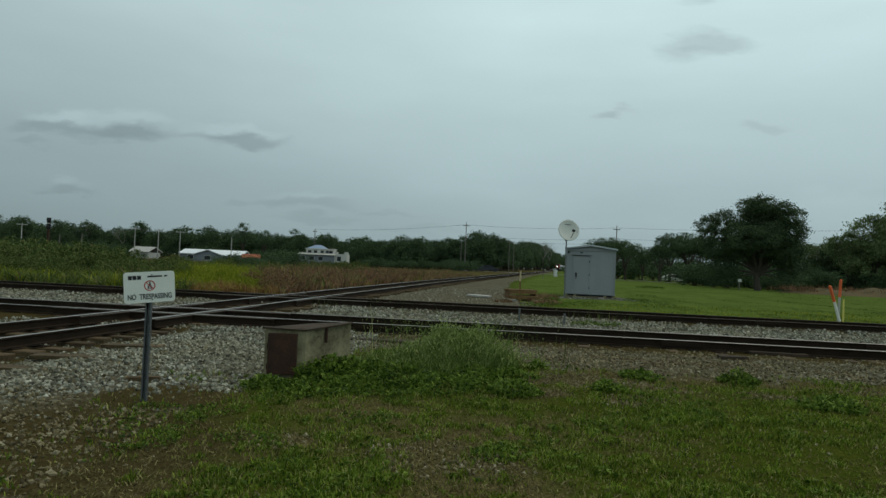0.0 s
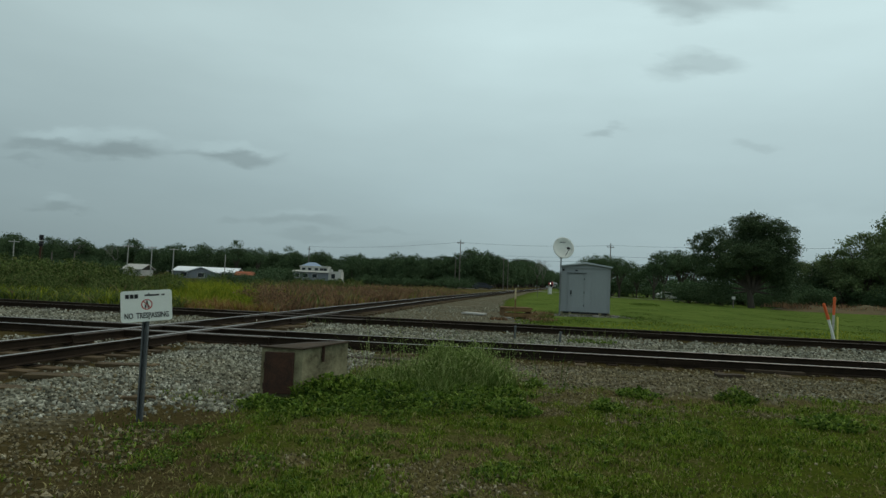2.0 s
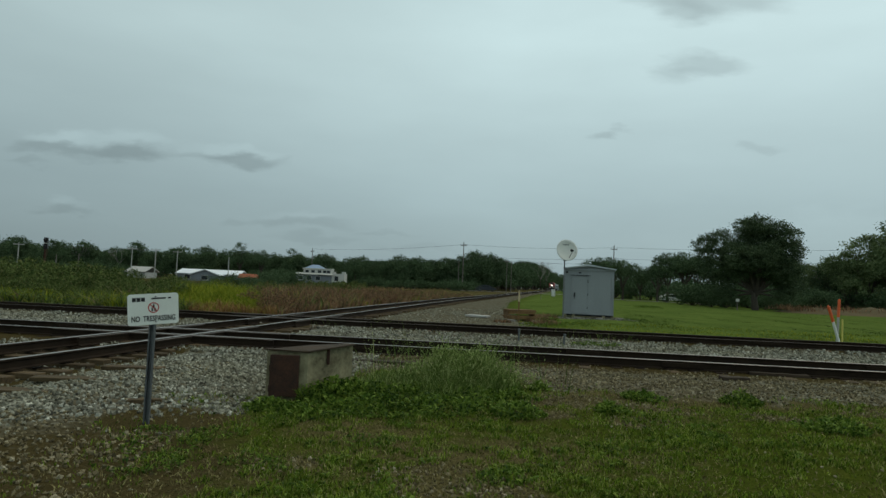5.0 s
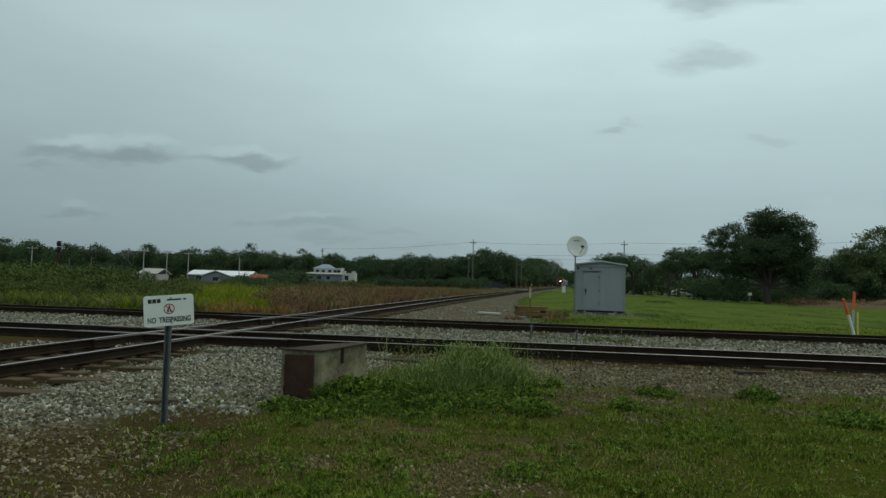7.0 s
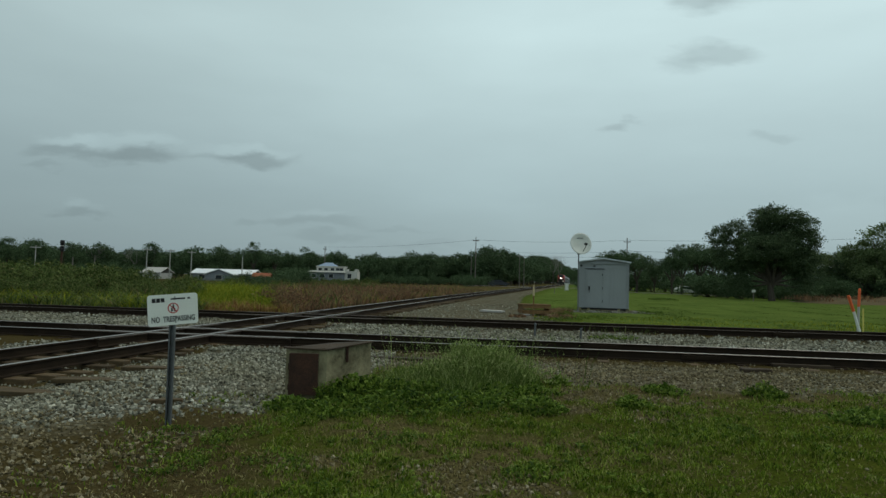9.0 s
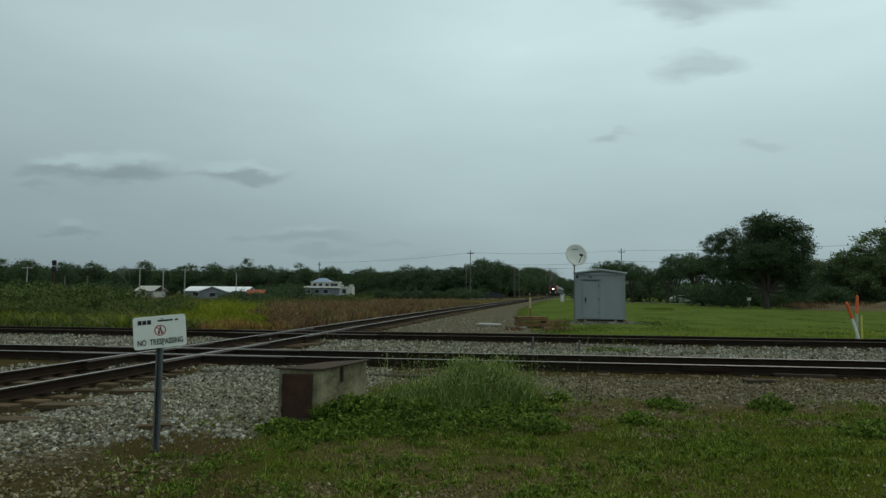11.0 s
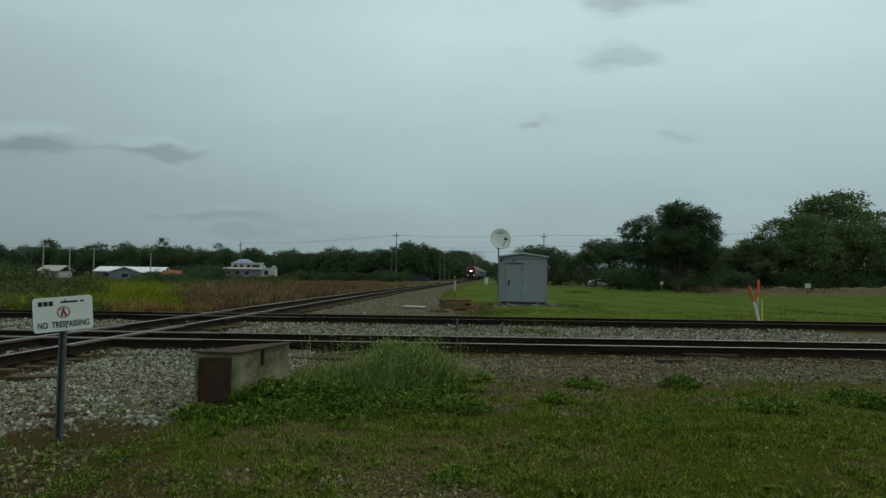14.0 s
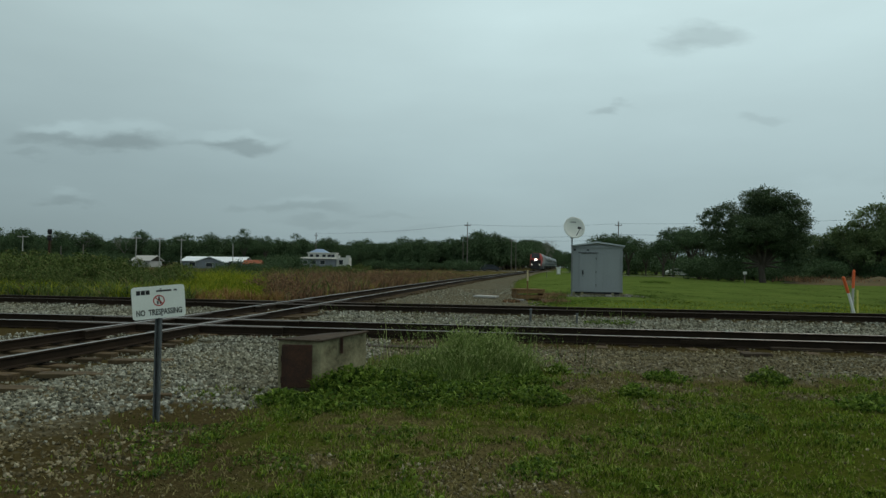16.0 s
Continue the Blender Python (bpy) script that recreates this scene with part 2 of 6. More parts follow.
# lightened, with blue raised: the haze over far trees is painted into the leaves
M_LEAF = islands("tree_leaf", [(0.0, (0.052, 0.088, 0.042)), (0.6, (0.078, 0.126, 0.060)), (1.0, (0.118, 0.172, 0.084))], 0.85, 0.2, (0.45, 0.5, 0.48), 0.3)
M_OAK = islands("oak_leaf", [(0.0, (0.056, 0.088, 0.046)), (0.6, (0.083, 0.125, 0.062)), (1.0, (0.135, 0.18, 0.092))], 0.85, 0.25, (0.45, 0.48, 0.46), 0.5)
M_OLIVE = islands("pale_tree_leaf", [(0.0, (0.10, 0.145, 0.064)), (0.6, (0.15, 0.205, 0.09)), (1.0, (0.215, 0.27, 0.12))], 0.85, 0.25, (0.5, 0.55, 0.5), 0.3)
M_BARK = worn("bark", (0.10, 0.082, 0.066), (0.04, 0.034, 0.028), 4, 0.95, bump=0.8, fine=25, stretch=(1, 1, 0.25))
M_TWIG = worn("grey_twigs", (0.24, 0.22, 0.20), (0.15, 0.14, 0.13), 4, 0.95, bump=0.2)
M_RAIL = worn("rusty_rail_steel", (0.033, 0.023, 0.015), (0.012, 0.009, 0.007), 2.5, 0.9, 0.0, 0.3, 90)
M_RAIL.node_tree.nodes["Principled BSDF"].inputs["Specular IOR Level"].default_value = 0.08
M_HEAD = worn("polished_rail_head", (0.34, 0.33, 0.32), (0.15, 0.14, 0.13), 2.0, 0.42, 0.7, 0.1, 60, stretch=(0.15, 0.15, 1))
M_DULL = worn("dull_rail_head", (0.10, 0.085, 0.072), (0.035, 0.03, 0.025), 2.0, 0.75, 0.2, 0.1, 60)
M_TIE = worn("weathered_tie_timber", (0.17, 0.118, 0.058), (0.022, 0.016, 0.010), 4, 0.95, 0, 0.8, 30, stretch=(1, 0.2, 1), vary=0.5)
M_GALV = worn("galvanised_steel", (0.15, 0.165, 0.17), (0.06, 0.066, 0.07), 9, 0.55, 0.4, 0.15, 70)
M_SIGN = worn("white_sign_sheet", (0.72, 0.76, 0.72), (0.60, 0.64, 0.60), 5, 0.45, 0, 0.05)
M_BLACK = plain("black_lettering", (0.018, 0.018, 0.02), 0.6)
M_RED = plain("red_ring_paint", (0.42, 0.03, 0.025), 0.6)
M_CONC = worn("stained_concrete", (0.29, 0.265, 0.16), (0.07, 0.06, 0.033), 2.6, 0.92, 0, 0.8, 22, spread=0.14)
M_RUST = worn("rust_brown_plate", (0.082, 0.036, 0.02), (0.016, 0.012, 0.011), 5, 0.85, 0.1, 0.4, 50)
M_CAPW = worn("grey_timber_cap", (0.13, 0.092, 0.045), (0.018, 0.015, 0.010), 5, 0.95, 0, 0.6, 30, stretch=(0.25, 1, 1))
M_CAPD = worn("dark_timber_cap", (0.07, 0.05, 0.032), (0.018, 0.014, 0.010), 5, 0.95, 0, 0.6, 30, stretch=(0.25, 1, 1))
M_SHED = worn("grey_shed_paint", (0.285, 0.31, 0.325), (0.22, 0.24, 0.25), 1.2, 0.6, 0.0, 0.08, 25, stretch=(1, 1, 0.3))
M_SHEDDARK = plain("dark_shed_base", (0.03, 0.032, 0.035), 0.8)
M_SHEDROOF = worn("pale_metal_roof", (0.50, 0.54, 0.57), (0.36, 0.40, 0.43), 2, 0.5, 0.2, 0.1)
M_DISH = worn("chalky_dish_white", (0.70, 0.72, 0.69), (0.56, 0.58, 0.55), 3, 0.55, 0, 0.05)
M_PALLET = worn("pallet_pine", (0.25, 0.15, 0.062), (0.09, 0.052, 0.024), 6, 0.9, 0, 0.4, 30, vary=0.35)
M_STAKE = worn("pale_stake_wood", (0.58, 0.48, 0.30), (0.40, 0.32, 0.19), 5, 0.85)
M_ORANGE = worn("orange_marker_paint", (0.72, 0.13, 0.035), (0.55, 0.10, 0.03), 5, 0.6, 0, 0.05)
M_PVC = worn("white_marker_tube", (0.74, 0.76, 0.72), (0.60, 0.62, 0.58), 5, 0.5, 0, 0.05)
M_YPAINT = plain("yellow_stake_paint", (0.62, 0.55, 0.14), 0.6)
M_POLE = worn("weathered_pole_timber", (0.20, 0.18, 0.16), (0.10, 0.09, 0.08), 2, 0.95, 0, 0.5, 20, stretch=(1, 1, 0.15))
# pale concrete; its grey also serves as the shaded white of one marker tube
M_PALEPOLE_SHADETUBE = worn("pale_concrete_and_shaded_tube", (0.42, 0.42, 0.40), (0.30, 0.30, 0.285), 2, 0.9)
M_WIRE = plain("dark_wire", (0.05, 0.05, 0.055), 0.7)
M_WALLW = worn("off_white_wall", (0.52, 0.52, 0.49), (0.40, 0.40, 0.375), 0.8, 0.85, 0, 0.1)
M_WALLG = worn("grey_wall", (0.20, 0.22, 0.25), (0.14, 0.155, 0.175), 0.8, 0.85, 0, 0.1)
M_ROOFW = worn("white_metal_roof", (0.78, 0.81, 0.85), (0.62, 0.66, 0.70), 0.6, 0.4, 0.1, 0.1)
M_ROOFB = worn("blue_grey_roof", (0.24, 0.33, 0.46), (0.18, 0.25, 0.36), 0.6, 0.6, 0, 0.1)
M_ROOFO = worn("orange_clay_roof", (0.30, 0.085, 0.038), (0.17, 0.06, 0.03), 1.0, 0.85, 0, 0.2)
M_GLASS = plain("dark_window_glass", (0.03, 0.035, 0.04), 0.15)
M_CARD = plain("dark_car_paint", (0.03, 0.035, 0.045), 0.3)
M_CARW = plain("white_car_paint", (0.75, 0.76, 0.76), 0.35)
M_RUBBER = plain("black_rubber", (0.02, 0.02, 0.02), 0.9)
M_TBLACK = plain("black_locomotive_paint", (0.025, 0.025, 0.028), 0.5)
M_TRED = plain("red_locomotive_paint", (0.36, 0.045, 0.04), 0.6)
M_TGREY = plain("grey_locomotive_paint", (0.16, 0.17, 0.18), 0.5)
M_STEEL = worn("stainless_coach_side", (0.13, 0.14, 0.145), (0.08, 0.088, 0.092), 1.0, 0.35, 0.6, 0.1, stretch=(1, 1, 12))
M_BLUE = plain("blue_coach_stripe", (0.02, 0.03, 0.07), 0.5)
M_WALLP = worn("pale_grey_canvas", (0.42, 0.42, 0.41), (0.32, 0.32, 0.31), 0.8, 0.85, 0, 0.1)
M_ROAD = worn("pale_road_surface", (0.24, 0.235, 0.22), (0.16, 0.155, 0.14), 0.4, 0.95, 0, 0.2, 8)
M_PILE = worn("dry_brown_earth", (0.125, 0.082, 0.04), (0.05, 0.05, 0.018), 0.7, 0.95, 0, 0.8, 6)


def glow(name, col, power):
    m, N, K, b = material(name)
    b.inputs["Emission Color"].default_value, b.inputs["Emission Strength"].default_value = (*col, 1), power
    return m


M_LAMP = glow("lit_headlight", (1.0, 0.95, 0.82), 5.0)
M_DITCH = glow("lit_ditch_light", (1.0, 0.88, 0.65), 0.8)


# ---- mesh helpers ----
def tidy(bm):
    bmesh.ops.recalc_face_normals(bm, faces=bm.faces)
    return bm


def mesh_of(name, bm, mat, smooth=False):
    me = bpy.data.meshes.new(name)
    bm.to_mesh(me)
    bm.free()
    for x in (mat if isinstance(mat, (list, tuple)) else [mat]):
        me.materials.append(x)
    if smooth:
        me.polygons.foreach_set("use_smooth", [True] * len(me.polygons))
    return me


def part(name, bm, mat, parent, label="", smooth=False):
    ob = new(name, mesh_of(name, tidy(bm), mat, smooth))
    ob.parent = parent
    if label:
        tagged(ob, label)
    return ob


def base(name, m, label, category, group="", kind=""):
    ob = new(name)
    ob.empty_display_size = 0.2
    ob.matrix_world = m
    return tagged(ob, label, category, group, kind)


def box(x0, x1, y0, y1, z0, z1, bevel=0.0, bm=None):
    bm = bm or bmesh.new()
    m = Matrix.Translation(((x0 + x1) / 2, (y0 + y1) / 2, (z0 + z1) / 2)) @ Matrix.Diagonal((x1 - x0, y1 - y0, z1 - z0, 1))
    made = bmesh.ops.create_cube(bm, size=1, matrix=m)
    if bevel:
        edges = {e for v in made["verts"] for e in v.link_edges}
        bmesh.ops.bevel(bm, geom=list(edges), offset=bevel, segments=2, affect="EDGES", profile=0.5)
    return bm


def rod(a, b, r0, r1=None, sides=10, bm=None):
    bm = bm or bmesh.new()
    a, b = Vector(a), Vector(b)
    m = Matrix.Translation((a + b) / 2) @ (b - a).to_track_quat("Z", "Y").to_matrix().to_4x4()
    bmesh.ops.create_cone(bm, cap_ends=True, segments=sides, radius1=r0, radius2=r0 if r1 is None else r1, depth=(b - a).length, matrix=m)
    return bm


def prism(points, z0, z1, bm=None):
    bm = bm or bmesh.new()
    lo = [bm.verts.new((x, y, z0)) for x, y in points]
    hi = [bm.verts.new((x, y, z1)) for x, y in points]
    bm.faces.new(lo[::-1]), bm.faces.new(hi)
    for i in range(len(points)):
        j = (i + 1) % len(points)
        bm.faces.new((lo[i], lo[j], hi[j], hi[i]))
    return bm


def profile(points, y0, y1, bm=None):
    """A closed outline in x and z, drawn out along y."""
    bm = bm or bmesh.new()
    a = [bm.verts.new((x, y0, z)) for x, z in points]
    b = [bm.verts.new((x, y1, z)) for x, z in points]
    bm.faces.new(a), bm.faces.new(b[::-1])
    for i in range(len(points)):
        j = (i + 1) % len(points)
        bm.faces.new((a[i], b[i], b[j], a[j]))
    return bm


def soup(name, verts, faces, mat, label, category, kind="stuff"):
    me = bpy.data.meshes.new(name)
    me.from_pydata(verts.tolist() if hasattr(verts, "tolist") else verts, [], faces.tolist() if hasattr(faces, "tolist") else faces)
    me.materials.append(mat)
    me.update()
    return tagged(new(name, me), label, category, kind=kind) if label else me


# ---- the plan: tracks and ground ----
RAIL_TOP = 0.22
CROSS_SLOPE = -0.125                 # the two level tracks, y over x
NEAR_Y, FAR_Y = 14.05, 21.65         # where their centre lines pass x = 0
GAUGE = 0.7525
MAIN = [(-8.55, -2.0), (-6.85, 9.0), (-5.95, 15.0), (-4.35, 25.4), (-2.75, 34.2), (0.45, 52.0), (10.3, 100.0), (23.2, 160.0), (43.9, 260.0), (72.0, 400.0), (92.3, 500.0), (116.5, 600.0), (176.0, 800.0)]


def main_x(y):
    """Centre of the long track, smoothed between its points."""
    xs, ys = [p[0] for p in MAIN], [p[1] for p in MAIN]
    w = 4 + 0.12 * max(0, y - 10)
    return float(np.mean(np.interp([y - w, y - w / 2, y, y + w / 2, y + w], ys, xs)))


def rise(y):
    return 0.003 * min(max(0.0, y - 18), 235)


def main_z(y):
    return RAIL_TOP + rise(y)


def ease(a, b, v):
    t = min(1.0, max(0.0, (v - a) / (b - a)))
    return t * t * (3 - 2 * t)


def ground_z(x, y):
    d = abs(x - main_x(min(y, 800)))
    z = rise(y) * (1 - ease(14, 40, d)) + 0.05 * ease(24, 34, y)
    z += 0.05 * noise.noise((x * 0.35, y * 0.35, 0)) * ease(60, 20, y) + (0.022 * noise.noise((x * 2.2, y * 2.2, 3)) + 0.012 * noise.noise((x * 6.0, y * 6.0, 4)) if y < 26 else 0)
    if y < 11:
        z += 0.02
    near = abs(y - (NEAR_Y + CROSS_SLOPE * x))
    far = abs(y - (FAR_Y + CROSS_SLOPE * x))
    level, along = 1 - ease(1.5, 2.3, min(near, far)), 1 - ease(1.6, 2.3, d) if y > 2 else 0
    bed = max(level, along)
    return z * (1 - bed) + bed * ((0.026 if level > 0.3 else -0.045) + rise(y) * (1 - ease(14, 40, d)))


def verge(x):
    """Where the lawn gives way to ballast, in y."""
    return float(np.interp(x, [-60, -2.5, -2.2, -1.8, -1.1, 0.9, 1.6, 2.3, 3.7, 6.6, 12, 40], [-40, -40, 6.4, 7.2, 10.4, 11.2, 10.2, 9.2, 9.2, 9.2, 8.5, 5]))


def gravel_right(y):
    return main_x(y) + float(np.interp(y, [22, 26, 30, 40, 60, 120, 400], [9.5, 8.6, 7.6, 6.2, 4.8, 3.4, 2.2]))


BARE = ((2.6, 7.15, 0.5), (4.6, 7.85, 0.5), (0.35, 4.6, 0.65), (2.0, 8.5, 0.9), (3.0, 8.2, 0.6), (-1.0, 4.9, 0.35), (1.6, 7.5, 0.4), (6.2, 8.5, 0.5))


def bare_spot(x, y):
    """How bare the soil is worn, between tufts near the verge."""
    k = max(ease(q, 0.35 * q, math.hypot((x - cx) * 0.75, y - cy)) for cx, cy, q in BARE) if -3 < x < 8 and 2 < y < 12 else 0
    return k * (0.7 + 0.6 * noise.noise((x * 4, y * 4, 31)))


def cover(x, y):
    """How much gravel, dry grass and bare dirt lie at a place."""
    n = noise.noise((x * 0.8, y * 0.8, 9))
    far_edge = FAR_Y + CROSS_SLOPE * x + 2.0
    if y < far_edge:
        g = ease(-0.5, 0.5, y - verge(x) + (0.9 * noise.noise((x * 0.9, y * 1.4, 27)) + 0.6 * noise.noise((x * 2.6, y * 3.0, 28)) if x > -1.0 else 0))
        if y < 8 and x < -2.0:
            g *= 0.78 + 0.22 * ease(-2.8, -4.4, x)
    else:
        d = x - main_x(y)
        g = ease(-2.9, -1.9, d) * (1 - ease(-0.6, 0.6, x - gravel_right(y)))
        if x > 5.9 and x < 10.6 and 32.3 < y < 36.2:
            g = 1.0
    dry = 0.36 + 0.55 * n
    if y < 12:
        dry += 0.28 * ease(2.5, 0.2, abs(y - verge(x))) + 0.14
        dry -= 0.30 * ease(0.8, 2.4, x) * ease(9.0, 7.5, y)
        dry += 0.75 * bare_spot(x, y)
    else:
        dry = 0.06 + 0.1 * n
        if x < main_x(y) - 1.5:
            dry = 0.75
    dirt = 0.80 * ease(2.1, 0.6, math.hypot((x + 2.8) * 0.8, (y - 4.6) * 0.8))
    dirt = max(dirt, 0.92 * ease(1.2, 0.4, math.hypot((x + 2.65) * 1.05, (y - 6.45) * 1.15))) + 0.35 * ease(1.4, 0.3, math.hypot(x - 3.4, y - 8.9))
    if x > 1.2 and 8.4 < y < 12.4:
        dirt = max(dirt, 0.22 + 0.3 * n)
    if abs(y - NEAR_Y - CROSS_SLOPE * x) < 1.6 or abs(y - FAR_Y - CROSS_SLOPE * x) < 1.6:
        dirt = 0.95
    if y > 6 and abs(x - main_x(y)) < 1.35:
        dirt = max(dirt, 0.95)
    if x < main_x(y) - 1.0 and y < NEAR_Y + CROSS_SLOPE * x + 1.4:
        dirt = max(dirt, 0.72 + 0.3 * n)
    return min(1, max(0, g)), min(1, max(0, dry)), min(1, dirt)


def is_mown(x, y):
    return ease(0, 3, y - FAR_Y - CROSS_SLOPE * x - 1) * ease(-1, 2, x - gravel_right(min(y, 700)))


def spaced(lo, hi, fine_lo, fine_hi, step, grow):
    v = list(np.arange(fine_lo, fine_hi, step))
    s, a = step, fine_lo
    while a > lo:
        s *= grow
        a -= s
        v.insert(0, a)
    s, a = step, v[-1]
    while a < hi:
        s *= grow
        a += s
        v.append(a)
    return v


def build_ground():
    xs, ys = spaced(-3000, 3000, -9, 10, 0.13, 1.09), spaced(-400, 3500, 2.2, 17, 0.13, 1.045)
    verts, g, d, e, mo = [], [], [], [], []
    for y in ys:
        for x in xs:
            verts.append((x, y, ground_z(x, y)))
            a, b, c = cover(x, y)
            g.append(a), d.append(b), e.append(c), mo.append(is_mown(x, y))
    n = len(xs)
    faces = [(j * n + i, j * n + i + 1, (j + 1) * n + i + 1, (j + 1) * n + i) for j in range(len(ys) - 1) for i in range(n - 1)]
    ob = soup("ground", verts, faces, M_GROUND, "patchy mown grass, grey railway ballast and bare brown soil", "ground", "structure")
    for name, values in (("gravel", g), ("dry", d), ("dirt", e), ("mown", mo)):
        at = ob.data.attributes.new(name, "FLOAT", "POINT")
        at.data.foreach_set("value", values)
    ob.data.polygons.foreach_set("use_smooth", [True] * len(ob.data.polygons))


build_ground()


# ---- tracks ----
RAIL_SECTION = [(-0.07, -0.172), (0.07, -0.172), (0.07, -0.160), (0.012, -0.142), (0.009, -0.045), (0.036, -0.035), (0.037, -0.006), (0.028, 0.0), (-0.028, 0.0), (-0.037, -0.006), (-0.036, -0.035), (-0.009, -0.045), (-0.012, -0.142), (-0.07, -0.160)]


def rail_mesh(points, section=RAIL_SECTION):
    """A rail along a line of places; the running surface takes the second material."""
    bm = bmesh.new()
    rings = []
    for i, p in enumerate(points):
        a, b = Vector(points[max(0, i - 1)]), Vector(points[min(len(points) - 1, i + 1)])
        t = (b - a).normalized()
        n = Vector((t.y, -t.x, 0)).normalized()
        rings.append([bm.verts.new(Vector(p) + n * s + Vector((0, 0, h))) for s, h in section])
    k = len(section)
    for r, q in zip(rings, rings[1:]):
        for i in range(k):
            f = bm.faces.new((r[i], r[(i + 1) % k], q[(i + 1) % k], q[i]))
            if i in (6, 7, 8):
                f.material_index = 1
    bm.faces.new(rings[0]), bm.faces.new(rings[-1][::-1])
    return bm


def tie_mesh():
    bm = box(-0.115, 0.115, -1.3, 1.3, -0.16, 0.0, 0.012)
    bmesh.ops.subdivide_edges(bm, edges=[e for e in bm.edges if e.calc_length() > 1], cuts=3)
    for v in bm.verts:
        v.co += Vector((0.012 * noise.noise(v.co * 3), 0.03 * noise.noise(v.co * 2.2 + Vector((5, 0, 0))), 0.006 * noise.noise(v.co * 5)))
    return mesh_of("tie", tidy(bm), M_TIE)


TIE = tie_mesh()
PLATE = mesh_of("tie_plate", tidy(box(-0.10, 0.10, -0.17, 0.17, 0.0, 0.018, 0.004)), M_RAIL)
rng = random.Random(4)


def lay_ties(parent, line, spacing, a, b, limit=160):
    """Ties across a line given as a function of its running length: place and heading."""
    s, count = a, 0
    while s < b and count < limit:
        p, yaw = line(s)
        ob = new("tie", TIE)
        ob.parent = parent
        ob.matrix_world = Matrix.Translation((p[0], p[1], p[2] - 0.172 - 0.012 + rng.uniform(-0.03, 0.012))) @ Euler((0, 0, yaw + rng.uniform(-0.07, 0.07))).to_matrix().to_4x4() @ Matrix.Translation((0, rng.uniform(-0.2, 0.2), 0))
        count += 1
        if -1 < p[1] < 18 and abs(p[0]) < 14:
            for side in (-GAUGE, GAUGE):
                pl = new("tie_plate", PLATE)
                pl.parent = ob
                pl.matrix_local = pose(0, side, 0.0)
        s += spacing * rng.uniform(0.9, 1.1)


def level_track(name, y0, label, head):
    track = base(name, Matrix(), label, "railway track")
    yaw = math.atan(CROSS_SLOPE)
    n = Vector((-math.sin(yaw), math.cos(yaw), 0))
    for side in (-1, 1):
        pts = [Vector((x, y0 + CROSS_SLOPE * x, RAIL_TOP + 0.008 * noise.noise((x * 0.1, y0, side)))) + n * side * GAUGE for x in np.linspace(-90, 90, 91)]
        part("rail", rail_mesh(pts), [M_RAIL, head], track)
    lay_ties(track, lambda s: ((s, y0 + CROSS_SLOPE * s, RAIL_TOP), yaw), 0.53, -26, 30, 110)
    return track


near_track = level_track("near_track", NEAR_Y, "rusty level railway track on dark timber ties in grey ballast", M_HEAD)
far_track = level_track("far_track", FAR_Y, "rusty second railway track running parallel on weathered ties", M_DULL)


def main_track():
    track = base("crossing_track", Matrix(), "long railway track crossing two others at a diamond", "railway track")
    ys = list(np.arange(-1, 60, 1.0)) + list(np.arange(60, 260, 5.0)) + list(np.arange(260, 780, 20.0))
    for side in (-1, 1):
        pts = []
        for y in ys:
            t = Vector((main_x(y + 1) - main_x(y - 1), 2, 0)).normalized()
            pts.append(Vector((main_x(y), y, main_z(y) + 0.004)) + Vector((t.y, -t.x, 0)) * side * GAUGE)
        part("rail", rail_mesh(pts), [M_RAIL, M_HEAD], track)
    lay_ties(track, lambda s: ((main_x(s), s, main_z(s)), math.atan2(2, main_x(s + 1) - main_x(s - 1))), 0.52, 1.5, 62, 125)
    # check rails inside and outside the running rails at the diamond
    for y0 in (NEAR_Y, FAR_Y):
        yc = y0 + CROSS_SLOPE * main_x(y0)
        for off in (-GAUGE - 0.13, -GAUGE + 0.13, GAUGE - 0.13, GAUGE + 0.13):
            pts = [Vector((main_x(y) + off, y, RAIL_TOP - 0.006)) for y in np.linspace(yc - 2.4, yc + 2.4, 9)]
            part("check_rail", rail_mesh(pts), [M_RAIL, M_DULL], track)
            xs = np.linspace(main_x(yc) - 2.6, main_x(yc) + 2.6, 9)
            pts = [Vector((x, y0 + CROSS_SLOPE * x + off, RAIL_TOP - 0.006)) for x in xs]
            part("check_rail", rail_mesh(pts), [M_RAIL, M_DULL], track)
    # far stretch of ties, joined
    bm = bmesh.new()
    for y in np.arange(63, 230, 0.9):
        x, z = main_x(y), main_z(y)
        box(x - 1.3, x + 1.3, y - 0.12, y + 0.12, z - 0.33, z - 0.185, 0, bm)
    tagged(part("far_ties", bm, M_TIE, track), kind="stuff")
    return track


main_track()


